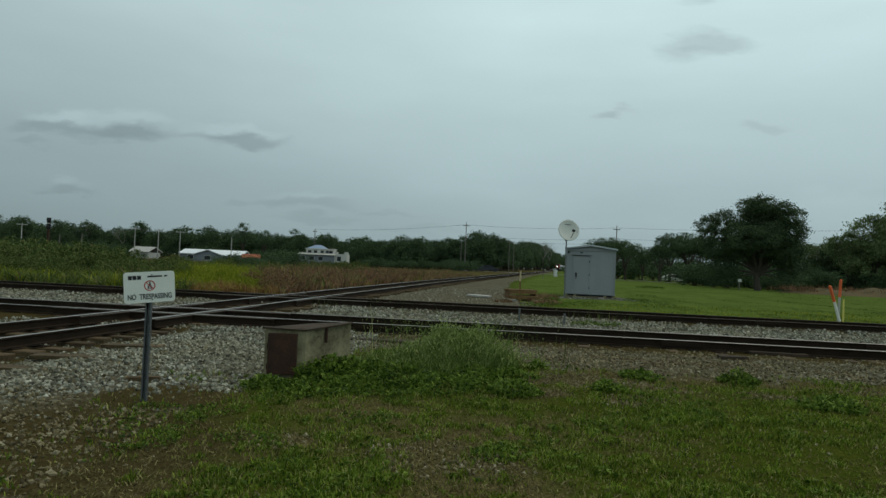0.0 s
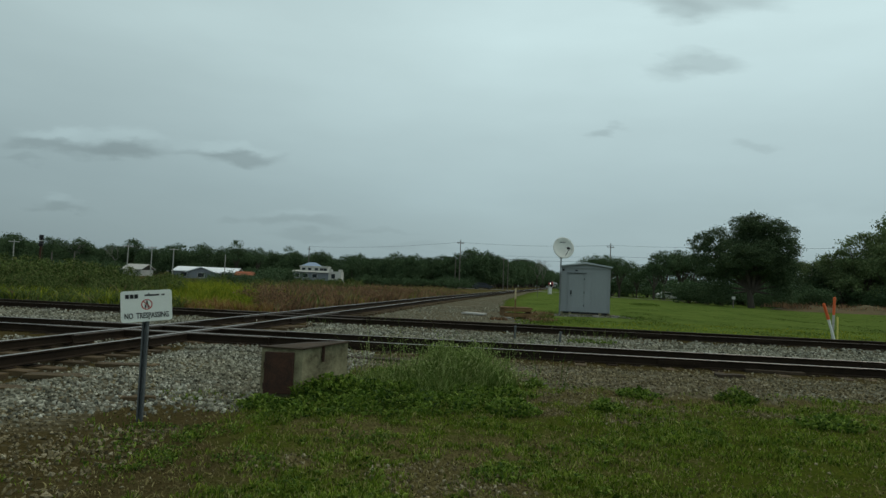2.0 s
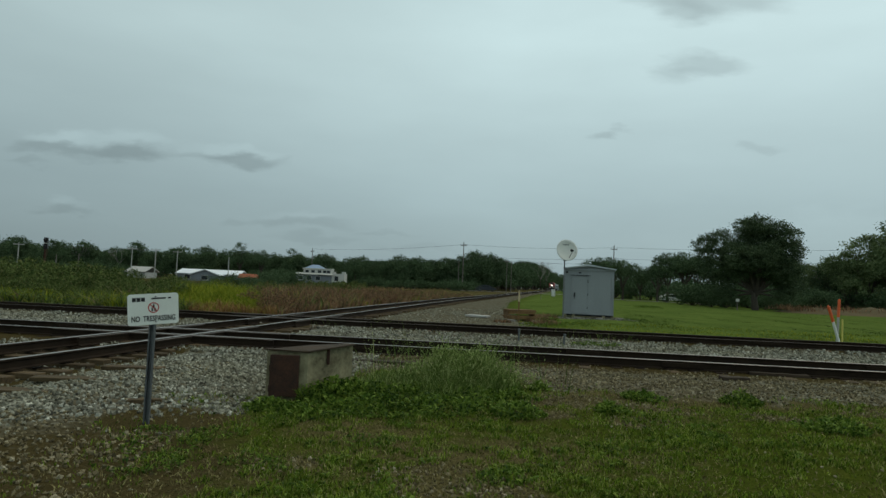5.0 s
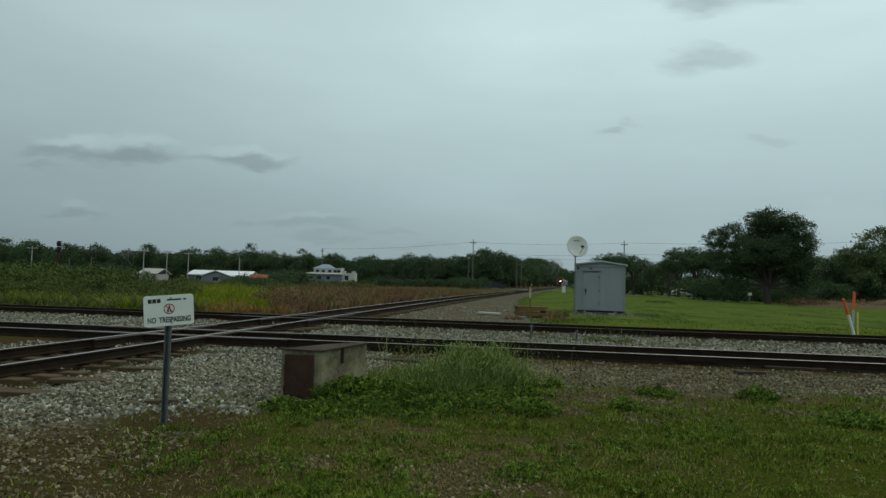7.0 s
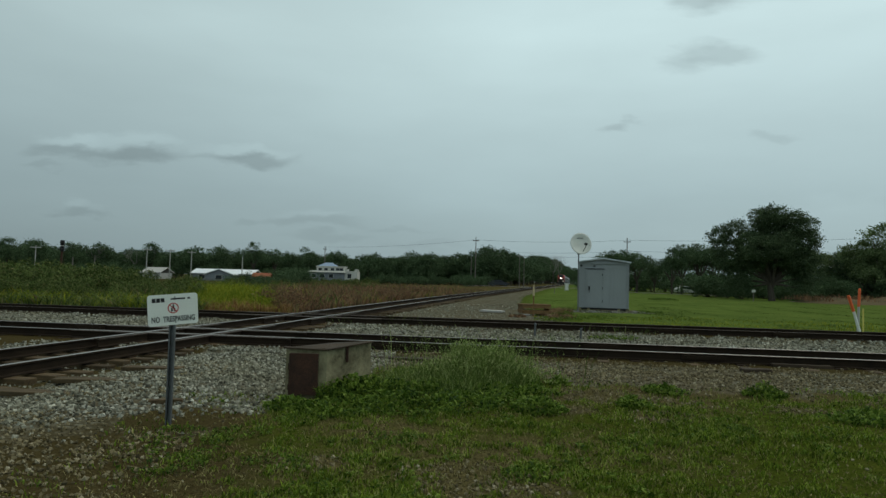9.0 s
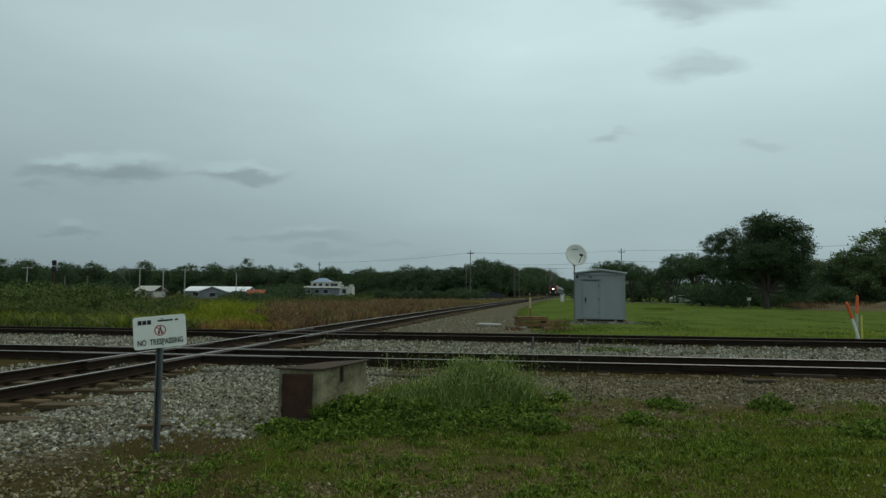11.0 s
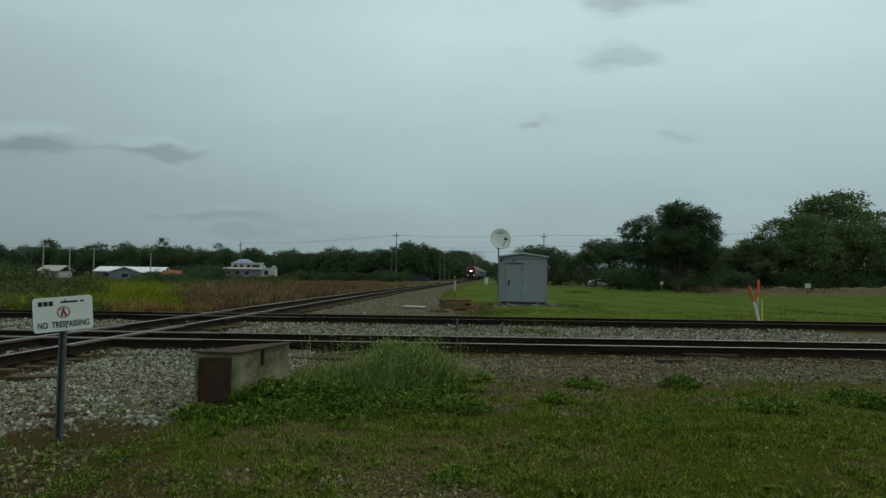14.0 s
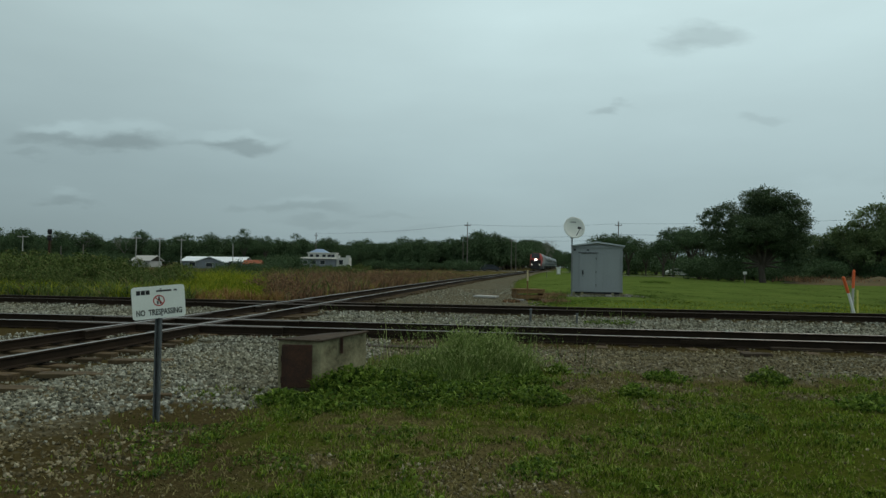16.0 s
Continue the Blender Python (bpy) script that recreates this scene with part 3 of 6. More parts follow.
# ---- loose ballast stones ----
def stones(name, fields, specks, mat, label, seed):
    r = np.random.RandomState(seed)
    octa = np.array([(1, 0, 0), (0, 1, 0), (-1, 0, 0), (0, -1, 0), (0, 0, 1), (0, 0, -1)], float)
    tri = np.array([(0, 1, 4), (1, 2, 4), (2, 3, 4), (3, 0, 4), (1, 0, 5), (2, 1, 5), (3, 2, 5), (0, 3, 5)])
    places = []

    def fill(x0, x1, y0, y1, per, size):
        for _ in range(int((x1 - x0) * (y1 - y0) * per)):
            x, y = r.uniform(x0, x1), r.uniform(y0, y1)
            g, _, dirt = cover(x, y)
            if y < 8 and math.hypot((x + 2.65) * 1.0, (y - 6.42) * 1.1) < 0.7 + 0.25 * noise.noise((x * 2, y * 2, 44)) and r.rand() < 0.9:
                continue
            if y < 7 and dirt > 0.25 and 0.0235 < size < 0.0275 and r.rand() < 0.6 + 0.5 * dirt:
                continue
            on_bed = min(abs(y - NEAR_Y - CROSS_SLOPE * x), abs(y - FAR_Y - CROSS_SLOPE * x), abs(x - main_x(y)))
            if on_bed < 1.45 and r.rand() < 0.8:
                continue
            if x < main_x(y) - 1.0 and y < NEAR_Y + CROSS_SLOPE * x + 1.4 and r.rand() < 0.75:
                continue
            bare = 0.55 + 0.45 * ease(-0.25, 0.25, noise.noise((x * 0.7, y * 0.7, 12)))
            if r.rand() < g * g * (bare if y < 13 else 1):
                places.append((x, y, size * r.uniform(0.6, 1.5)))
    for field in fields:
        fill(*field)
    for _ in range(specks):
        x, y = r.uniform(-3, 9), r.uniform(3.5, 10.5)
        if noise.noise((x * 0.6, y * 0.6, 15)) > 0.0:
            places.append((x, y, r.uniform(0.008, 0.022)))
    for _ in range(specks * 40):
        x, y = r.uniform(-2, 7.5), r.uniform(3.2, 11.2)
        if r.rand() < 0.9 * bare_spot(x, y):
            places.append((x, y, r.uniform(0.007, 0.024)))
    n = len(places)
    verts, faces = np.zeros((n * 6, 3)), np.zeros((n * 8, 3), int)
    for i, (x, y, s) in enumerate(places):
        v = octa * (1 + 0.45 * (r.rand(6, 1) - 0.5)) * np.array((1.0, r.uniform(0.6, 1), r.uniform(0.5, 0.9))) * s
        q = r.normal(size=(3, 3)); q, _ = np.linalg.qr(q)
        verts[i * 6:i * 6 + 6] = v @ q + (x, y, ground_z(x, y) + s * r.uniform(0.0, 0.45))
        faces[i * 8:i * 8 + 8] = tri + i * 6
    soup(name, verts, faces, mat, label, "gravel")


stones("ballast_stones", [(-9, -1.0, 6.4, 13.5, 640, 0.028), (-7, -2.0, 3.0, 6.4, 330, 0.026), (-18, 14, 15.4, 24, 130, 0.038), (-16, -7, 12.8, 15.4, 25, 0.03), (-6, 6, 24, 40, 12, 0.03), (5.5, 11, 32, 35, 70, 0.035)],
       0, M_STONE, "loose grey crushed ballast stones", 7)
stones("tan_stones", [(-1.6, 12, 8.4, 14.2, 330, 0.024), (-6.5, -1.8, 3.0, 6.6, 560, 0.020), (-8, -3.4, 7.0, 11.0, 90, 0.026)], 1600, M_TAN, "brown and tan gravel mixed with soil", 17)


# ---- grass and weeds ----
def blades(name, spots, mat, label, category, width=0.006, bend=0.35, leaf=False):
    """One bent two-piece blade at each spot: x, y, z, height, and a spread of its own."""
    r = np.random.RandomState(len(name) * 13 + len(spots) % 97)
    p = np.array(spots)
    n = len(p)
    a = r.uniform(0, 2 * math.pi, n)
    h, w = p[:, 3] * r.uniform(0.55, 1.25, n), width * r.uniform(0.6, 1.5, n)
    ca, sa = np.cos(a), np.sin(a)
    lean = bend * h * r.uniform(0.1, 1.2, n)
    ld = r.uniform(0, 2 * math.pi, n)
    lx, ly = np.cos(ld) * lean, np.sin(ld) * lean
    o = p[:, :3]
    up = np.stack([lx * 0.35, ly * 0.35, h * 0.6], 1)
    tip = np.stack([lx, ly, h * (0.75 if leaf else 1.0)], 1)
    side = np.stack([ca * w, sa * w, np.zeros(n)], 1)
    v = np.zeros((n, 5, 3))
    v[:, 0], v[:, 1] = o - side * (0.3 if leaf else 1), o + side * (0.3 if leaf else 1)
    v[:, 2], v[:, 3] = o + up + side * (1.6 if leaf else 0.8), o + up - side * (1.6 if leaf else 0.8)
    v[:, 4] = o + tip
    k = np.arange(n)[:, None] * 5
    faces = [tuple(f) for f in np.hstack([k, k + 1, k + 2, k + 3]).tolist()] + [tuple(f) for f in np.hstack([k + 3, k + 2, k + 4]).tolist()]
    return soup(name, v.reshape(-1, 3), faces, mat, label, category)


def lawn():
    r = random.Random(11)
    short, broad, small, straw = [], [], [], []

    def scatter(x0, x1, y0, y1, per, h):
        for _ in range(int((x1 - x0) * (y1 - y0) * per)):
            x, y = r.uniform(x0, x1), r.uniform(y0, y1)
            g, dry, dirt = cover(x, y)
            lush = 0.5 + 0.5 * noise.noise((x * 0.9, y * 0.9, 2)) + 0.45 * noise.noise((x * 3.1, y * 3.1, 5)) + 0.4 * noise.noise((x * 9.0, y * 9.0, 7))
            keep = (1 - g) * (1 - 0.8 * dirt) * (1 - 0.8 * min(1, max(0, bare_spot(x, y)))) * min(1, max(0.03, lush * 2.6 - 0.62 - 0.6 * dry))
            if r.random() < 0.30 * (1 - g) * min(1, 0.25 + dry):
                straw.append((x, y, ground_z(x, y) - 0.004, h * r.uniform(0.4, 1.0)))
            if r.random() < keep:
                short.append((x, y, ground_z(x, y) - 0.005, h * (0.45 + 1.25 * max(0, lush) ** 1.4)))
                if lush > 0.7 and r.random() < 0.16:
                    broad.append((x, y, ground_z(x, y) + 0.2 * h, h * (0.6 + 0.6 * lush)))
    scatter(-3.2, 4.5, 2.2, 5.2, 5200, 0.036)
    scatter(-3.2, 7.5, 5.2, 8.0, 2600, 0.042)
    scatter(-3.0, 11.0, 8.0, 11.8, 1300, 0.05)
    blades("dry_straw", straw, M_STRAW, "short dry straw among the lawn grass", "grass", 0.0045, 1.6)
    # low leafy weeds in tufts
    tufts = [(-1.7, 7.2, 0.35), (-1.2, 7.2, 0.55), (-0.5, 7.5, 0.7), (0.2, 7.6, 0.6), (-0.9, 8.0, 0.45), (-2.5, 5.75, 0.32), (-2.2, 5.4, 0.38), (-1.9, 5.9, 0.32), (-2.1, 4.8, 0.3), (-1.5, 6.6, 0.3), (0.8, 8.2, 0.6), (1.2, 7.4, 0.35), (1.3, 8.4, 0.35), (1.1, 9.0, 0.4), (1.75, 9.3, 0.18), (-0.3, 8.3, 0.5), (0.1, 8.8, 0.5),
             (3.25, 9.0, 0.34), (2.45, 7.75, 0.22), (4.63, 8.9, 0.3), (3.2, 6.55, 0.24), (4.9, 7.25, 0.42), (1.9, 6.0, 0.25), (-0.4, 5.9, 0.3), (-1.3, 5.0, 0.3), (0.75, 4.75, 0.22), (6.4, 7.6, 0.5)]
    grown = 0
    while grown < 420:
        cx, cy, rad = r.uniform(-2.4, 6.5), r.uniform(2.6, 8.6), r.uniform(0.04, 0.13)
        g, dry, dirt = cover(cx, cy)
        if r.random() < (1 - g) * (1 - dirt) * (1 - min(1, max(0, bare_spot(cx, cy)))):
            grown += 1
            for _ in range(int(900 * rad)):
                a, q = r.uniform(0, 6.283), rad * math.sqrt(r.random())
                x, y = cx + q * math.cos(a), cy + q * math.sin(a)
                short.append((x, y, ground_z(x, y), 0.055 * (1.2 - q / rad) * r.uniform(0.6, 1.3)))
    for cx, cy, rad in tufts:
        for _ in range(int((2900 if cy > 6.6 else 1300) * rad)):
            a, q = r.uniform(0, 6.283), rad * math.sqrt(r.random())
            x, y = cx + q * math.cos(a), cy + q * math.sin(a)
            k = noise.noise((x * 2.4, y * 2.4, 61))
            if k < -0.1 and r.random() < 0.8:
                continue
            mound = (1 + 0.9 * k) * (0.15 if cy > 6.6 else 0.085) * (1.15 - q / rad)
            if cy > 6.6:
                broad.append((x, y, ground_z(x, y) + mound * r.random(), r.uniform(0.03, 0.065)))
            else:
                small.append((x, y, ground_z(x, y) + 0.6 * mound * r.random(), r.uniform(0.018, 0.042)))
    for cx, cy, rad, h in ((4.4, 17.9, 0.4, 0.2), (5.0, 17.7, 0.4, 0.22), (-1.34, 7.74, 0.22, 0.38), (-1.14, 7.9, 0.25, 0.46), (-0.94, 8.08, 0.28, 0.42), (-0.7, 8.3, 0.3, 0.34), (4.9, 28.6, 0.35, 0.3), (5.5, 29.6, 0.4, 0.3), (6.3, 33.0, 0.35, 0.3), (4.0, 25.4, 0.6, 0.2), (5.0, 26.4, 0.6, 0.2), (6.2, 27.6, 0.7, 0.18), (10.0, 32.6, 0.5, 0.22), (10.8, 33.2, 0.4, 0.2), (4.9, 28.0, 0.4, 0.3), (5.3, 30.5, 0.5, 0.25), (5.6, 31.8, 0.5, 0.25), (20.0, 60, 0.9, 0.4), (20.7, 59.5, 0.6, 0.35), (19.3, 60.5, 0.6, 0.3)):
        for _ in range(int((3000 if cy < 9 else 420) * rad)):
            a, q = r.uniform(0, 6.283), rad * math.sqrt(r.random())
            x, y = cx + q * math.cos(a), cy + q * math.sin(a)
            if cy < 9 and y > 7.84 + max(0, x + 1.46) * 1.375 - 0.03:
                continue
            lift = r.uniform(0, 0.7) * h * (1 - 0.5 * q / rad)
            broad.append((x, y, ground_z(x, y) + lift, (0.22 if cy < 9 else 0.5) * h * r.uniform(0.3, 0.9)))
    blades("lawn_grass", short, M_BLADE, "short patchy green grass with dry straw between", "grass", 0.0045, 0.8)
    blades("small_weeds", small, M_BROAD, "small round-leaved weeds in the short grass", "weeds", 0.006, 1.3, True)
    blades("leafy_weeds", broad, M_BROAD, "low leafy green weeds in ragged tufts", "weeds", 0.0105, 1.3, True)
    # tall seeding grass beside the concrete box
    tall = []
    for cx, cy, rad, h, n in ((0.66, 9.4, 0.62, 0.64, 2600), (0.35, 9.2, 0.75, 0.46, 1300), (-0.45, 9.1, 0.7, 0.27, 900), (1.0, 9.0, 0.42, 0.46, 900), (0.5, 8.6, 0.6, 0.34, 700), (-1.0, 8.9, 0.4, 0.3, 150)):
        for _ in range(n):
            a, q = r.uniform(0, 6.283), rad * math.sqrt(r.random())
            x, y = cx + q * math.cos(a), cy + q * math.sin(a)
            tall.append((x, y, ground_z(x, y), h * (1.1 - 0.5 * q / rad) * r.uniform(0.45, 1.2) * (0.85 + 0.75 * noise.noise((x * 2.3, y * 2.3, 21)))))
    blades("tall_grass", tall, M_TALL, "tall pale green seeding grass in a thick clump", "grass", 0.005, 0.75)
    heads = []
    for _ in range(3800):
        x, y = r.gauss(0.5, 0.55), r.gauss(9.4, 0.38)
        top = 0.58 * math.exp(-((x - 0.65) / 1.0) ** 2) * (0.85 + 0.75 * noise.noise((x * 2.3, y * 2.3, 21)))
        heads.append((x, y, ground_z(x, y) + top * r.uniform(0.45, 1.1), r.uniform(0.03, 0.07)))
    stems = []
    for _ in range(230):
        x, y = r.gauss(0.35, 0.75), r.gauss(9.5, 0.5)
        h = r.uniform(0.4, 0.85)
        stems.append((x, y, ground_z(x, y), h))
        for _ in range(2):
            heads.append((x + r.gauss(0, 0.04), y + r.gauss(0, 0.04), ground_z(x, y) + h * r.uniform(0.6, 0.9), r.uniform(0.015, 0.035)))
    for cx, cy in ((-3.9, 21.2), (3.1, 16.6), (4.6, 20.4), (5.4, 19.8), (6.2, 19.9), (-1.4, 22.4), (7.4, 21.4)):
        for _ in range(26):
            x, y = r.gauss(cx, 0.35), r.gauss(cy, 0.2)
            stems.append((x, y, 0.02, r.uniform(0.1, 0.32)))
    blades("seed_heads", heads, M_HEADS, "pale feathery seed heads over the tall grass", "grass", 0.006, 1.2, True)
    blades("weed_stems", stems, M_TALL, "thin pale weed stems with seed heads", "weeds", 0.0045, 0.9)


def in_bright_patch(x, y):
    """The stretch of fresh yellow-green grass in the rough field."""
    n = noise.noise((x * 0.25, y * 0.25, 1))
    return 26.5 + 2.5 * n < y < 43 and -0.415 + 0.05 * n < x / y < -0.262 + 0.05 * n - 0.0022 * (y - 27)


def meadow():
    r = random.Random(23)
    brown, orange, yellow, green = [], [], [], []
    for _ in range(115000):
        y = 23.5 + 60 * r.random() ** 1.8
        edge = main_x(y) - 2.2 if y > 26 else main_x(y) - 2.2 - (26 - y) * 1.2
        x = edge - (0.5 + 0.75 * y) * r.random() ** 1.25
        if y < FAR_Y + CROSS_SLOPE * x + 2.1:
            continue
        n = noise.noise((x * 0.25, y * 0.25, 1))
        q = (edge - x)
        z = ground_z(x, y) - 0.02
        lift = 0.55 + 0.45 * ease(0, 5, q)
        u = x / y
        if y < 27.2 + 2.5 * n and -0.39 < u < -0.2:
            (orange if r.random() < 0.88 else yellow).append((x, y, z, (0.42 + 0.3 * noise.noise((x * 0.9, y * 0.9, 6))) * r.uniform(0.5, 1.2)))
        elif in_bright_patch(x, y):
            yellow.append((x, y, z, (0.5 + 0.028 * (y - 27) + 0.25 * noise.noise((x * 0.5, y * 0.5, 7))) * r.uniform(0.5, 1.15)))
        elif u < -0.39 and y < 31 + 4 * n:
            (yellow if r.random() < 0.40 + n else green).append((x, y, z, (0.48 + 0.25 * noise.noise((x * 0.5, y * 0.5, 7))) * r.uniform(0.5, 1.2)))
        elif q < 2.6 + 2.0 * n + 0.30 * (y - 24) and r.random() < 0.95:
            (yellow if r.random() < 0.03 + 0.35 * max(0, n - 0.1) else green if r.random() < 0.03 else brown).append((x, y, z, lift * (0.72 + 0.022 * min(22, y - 24)) * (1 - 0.3 * ease(42, 60, y)) * r.uniform(0.6, 1.1) * (0.8 + 0.5 * noise.noise((x * 0.7, y * 0.7, 6)))))
        elif r.random() < 0.40:
            (brown if noise.noise((x * 0.35, y * 0.35, 19)) > 0.22 and r.random() < 0.5 else green).append((x, y, z, (0.75 + 0.6 * noise.noise((x * 0.3, y * 0.3, 11))) * r.uniform(0.4, 1.2)))
    for _ in range(12000):
        y = r.uniform(26, 45)
        x = r.uniform(-0.45, -0.22) * y
        if in_bright_patch(x, y):
            yellow.append((x, y, ground_z(x, y) - 0.02, (0.5 + 0.028 * (y - 27)) * r.uniform(0.5, 1.15)))
    for cx, cy, rad, h in ((4.75, 28.9, 0.6, 0.24), (5.2, 30.4, 0.7, 0.26), (4.9, 27.4, 0.6, 0.2), (5.6, 31.8, 0.6, 0.24), (3.0, 27.6, 0.4, 0.12)):
        for _ in range(420):
            a, q = r.uniform(0, 6.283), rad * math.sqrt(r.random())
            x, y = cx + q * math.cos(a), cy + q * math.sin(a)
            brown.append((x, y, ground_z(x, y) - 0.01, h * r.uniform(0.4, 1.2)))
    blades("orange_grass", orange, M_ORANGEGRASS, "orange-brown dry grass beside the rails", "grass", 0.016, 0.9)
    blades("dead_grass", brown, M_BROWN, "tall rust-brown dead grass along the track", "grass", 0.016, 0.9)
    blades("meadow_grass", yellow, M_YELLOW, "bright yellow-green meadow grass", "grass", 0.018, 1.0)
    blades("field_weeds", green, M_SHRUB, "dull green rank field weeds", "weeds", 0.030, 1.3)
    # the mown field on the other side
    field = []
    for _ in range(14000):
        y = 22.5 + 7 * r.random() ** 1.5
        x = r.uniform(gravel_right(y) - 0.5, 12 + 0.95 * y)
        if 5.8 < x < 10.7 and 32.2 < y < 36.5 or y < FAR_Y + CROSS_SLOPE * x + 1.9:
            continue
        field.append((x, y, ground_z(x, y) - 0.01, 0.05 + 0.09 * max(0, noise.noise((x * 0.5, y * 0.5, 8)))))
    clumps = []
    for _ in range(60000):
        y = 24 + 46 * r.random() ** 1.7
        x = r.uniform(gravel_right(y) - 0.3, 10 + 0.9 * y)
        k = noise.noise((x * 0.42, y * 0.22, 41)) + 0.6 * noise.noise((x * 1.6, y * 0.9, 42))
        if k < 0.0 or 5.8 < x < 10.7 and 32.2 < y < 36.5 or y < FAR_Y + CROSS_SLOPE * x + 1.9:
            continue
        clumps.append((x, y, ground_z(x, y) - 0.01, 0.03 + 0.10 * (k - 0.1)))
    blades("field_clover", clumps, M_CLOVER, "dark green clover clumps in the mown field", "weeds", 0.014, 2.2, True)
    blades("field_grass", field, M_YELLOW, "bright green mown field grass", "grass", 0.012, 0.8)


lawn()
meadow()


# ---- trees ----
def leaf_cloud(r, blobs, per, size, m=22, puff=2.05):
    """Leaf pieces gathered in lumpy clumps over a set of rounded masses."""
    vs, fs = [], []
    for (bx, by, bz), (rx, ry, rz) in blobs:
        area = (rx * ry + rx * rz + ry * rz) / 3
        clumps = max(4, int(per * area))
        for _ in range(clumps):
            d = r.normal(size=3); d /= np.linalg.norm(d)
            if d[2] < -0.8:
                d[2] *= -0.6
            c = np.array((bx, by, bz)) + d * (rx, ry, rz) * r.uniform(0.2, 1.0) ** 0.33
            off = r.normal(size=(m, 3)) * size * puff * r.uniform(0.6, 1.2) * (1, 1, 0.65)
            a, b = r.normal(size=(m, 3)), r.normal(size=(m, 3))
            a /= np.linalg.norm(a, axis=1)[:, None]; b /= np.linalg.norm(b, axis=1)[:, None]
            s = size * r.uniform(0.5, 1.1, (m, 1))
            p = c + off
            k = len(vs)
            quad = np.stack([p - a * s, p + b * s * 0.6, p + a * s, p - b * s * 0.6], 1)
            vs.extend(quad.reshape(-1, 3).tolist())
            fs.extend([(k + 4 * i, k + 4 * i + 1, k + 4 * i + 2, k + 4 * i + 3) for i in range(m)])
    return vs, fs


def tree(name, seed, height, spread, trunk, per, size, label, mat, bare=0.3, lobes=9, masses=()):
    """A tapered forked trunk and a ragged crown, standing at the origin."""
    r = np.random.RandomState(seed)
    t = base(name, Matrix(), label, "tree")
    bm = bmesh.new()
    fork = height * bare
    rod((0, 0, -0.3), (0.05 * height * (r.rand() - 0.5), 0, fork), trunk, trunk * 0.72, 9, bm)
    blobs = []
    for i in range(lobes):
        a = 2 * math.pi * (i + r.rand() * 0.7) / lobes
        q = spread * r.uniform(0.25, 0.72)
        z = height * r.uniform(bare + 0.18, 0.86) * (1 - 0.12 * q / spread)
        c = (q * math.cos(a), q * math.sin(a), z)
        s = spread * r.uniform(0.27, 0.46)
        blobs.append((c, (s, s, s * r.uniform(0.6, 0.85))))
        mid = (c[0] * 0.45, c[1] * 0.45, fork + (c[2] - fork) * 0.55)
        rod((0, 0, fork * r.uniform(0.75, 1)), mid, trunk * 0.5, trunk * 0.3, 6, bm)
        rod(mid, c, trunk * 0.3, trunk * 0.07, 5, bm)
    for x, z, s in masses:
        blobs.append(((x, r.uniform(-1, 1), z), (s, s, s * 0.85)))
        rod((0, 0, fork), (x * 0.9, 0, z * 0.9), trunk * 0.4, trunk * 0.1, 6, bm)
    top = height - spread * 0.3
    blobs.append(((0, 0, top), (spread * 0.4, spread * 0.4, spread * 0.3)))
    part("trunk", bm, M_BARK, t)
    vs, fs = leaf_cloud(r, blobs, per, size)
    me = soup("crown", vs, fs, mat, "", "")
    crown = new("crown", me)
    crown.parent = t
    return t


def place_trees(protos, rows, r):
    first = set()
    for kind, x, y, h in rows:
        t, h0 = protos[kind]
        s = h / h0
        m = Matrix.Translation((x, y, ground_z(x, y) - 0.05)) @ Euler((0, 0, r.uniform(0, 6.28))).to_matrix().to_4x4() @ Matrix.Diagonal((s * r.uniform(0.9, 1.15), s * r.uniform(0.9, 1.15), s, 1))
        if kind not in first:
            first.add(kind)
            t.matrix_world = m
        else:
            c = copy_thing(t, Matrix())
            c.matrix_basis = m


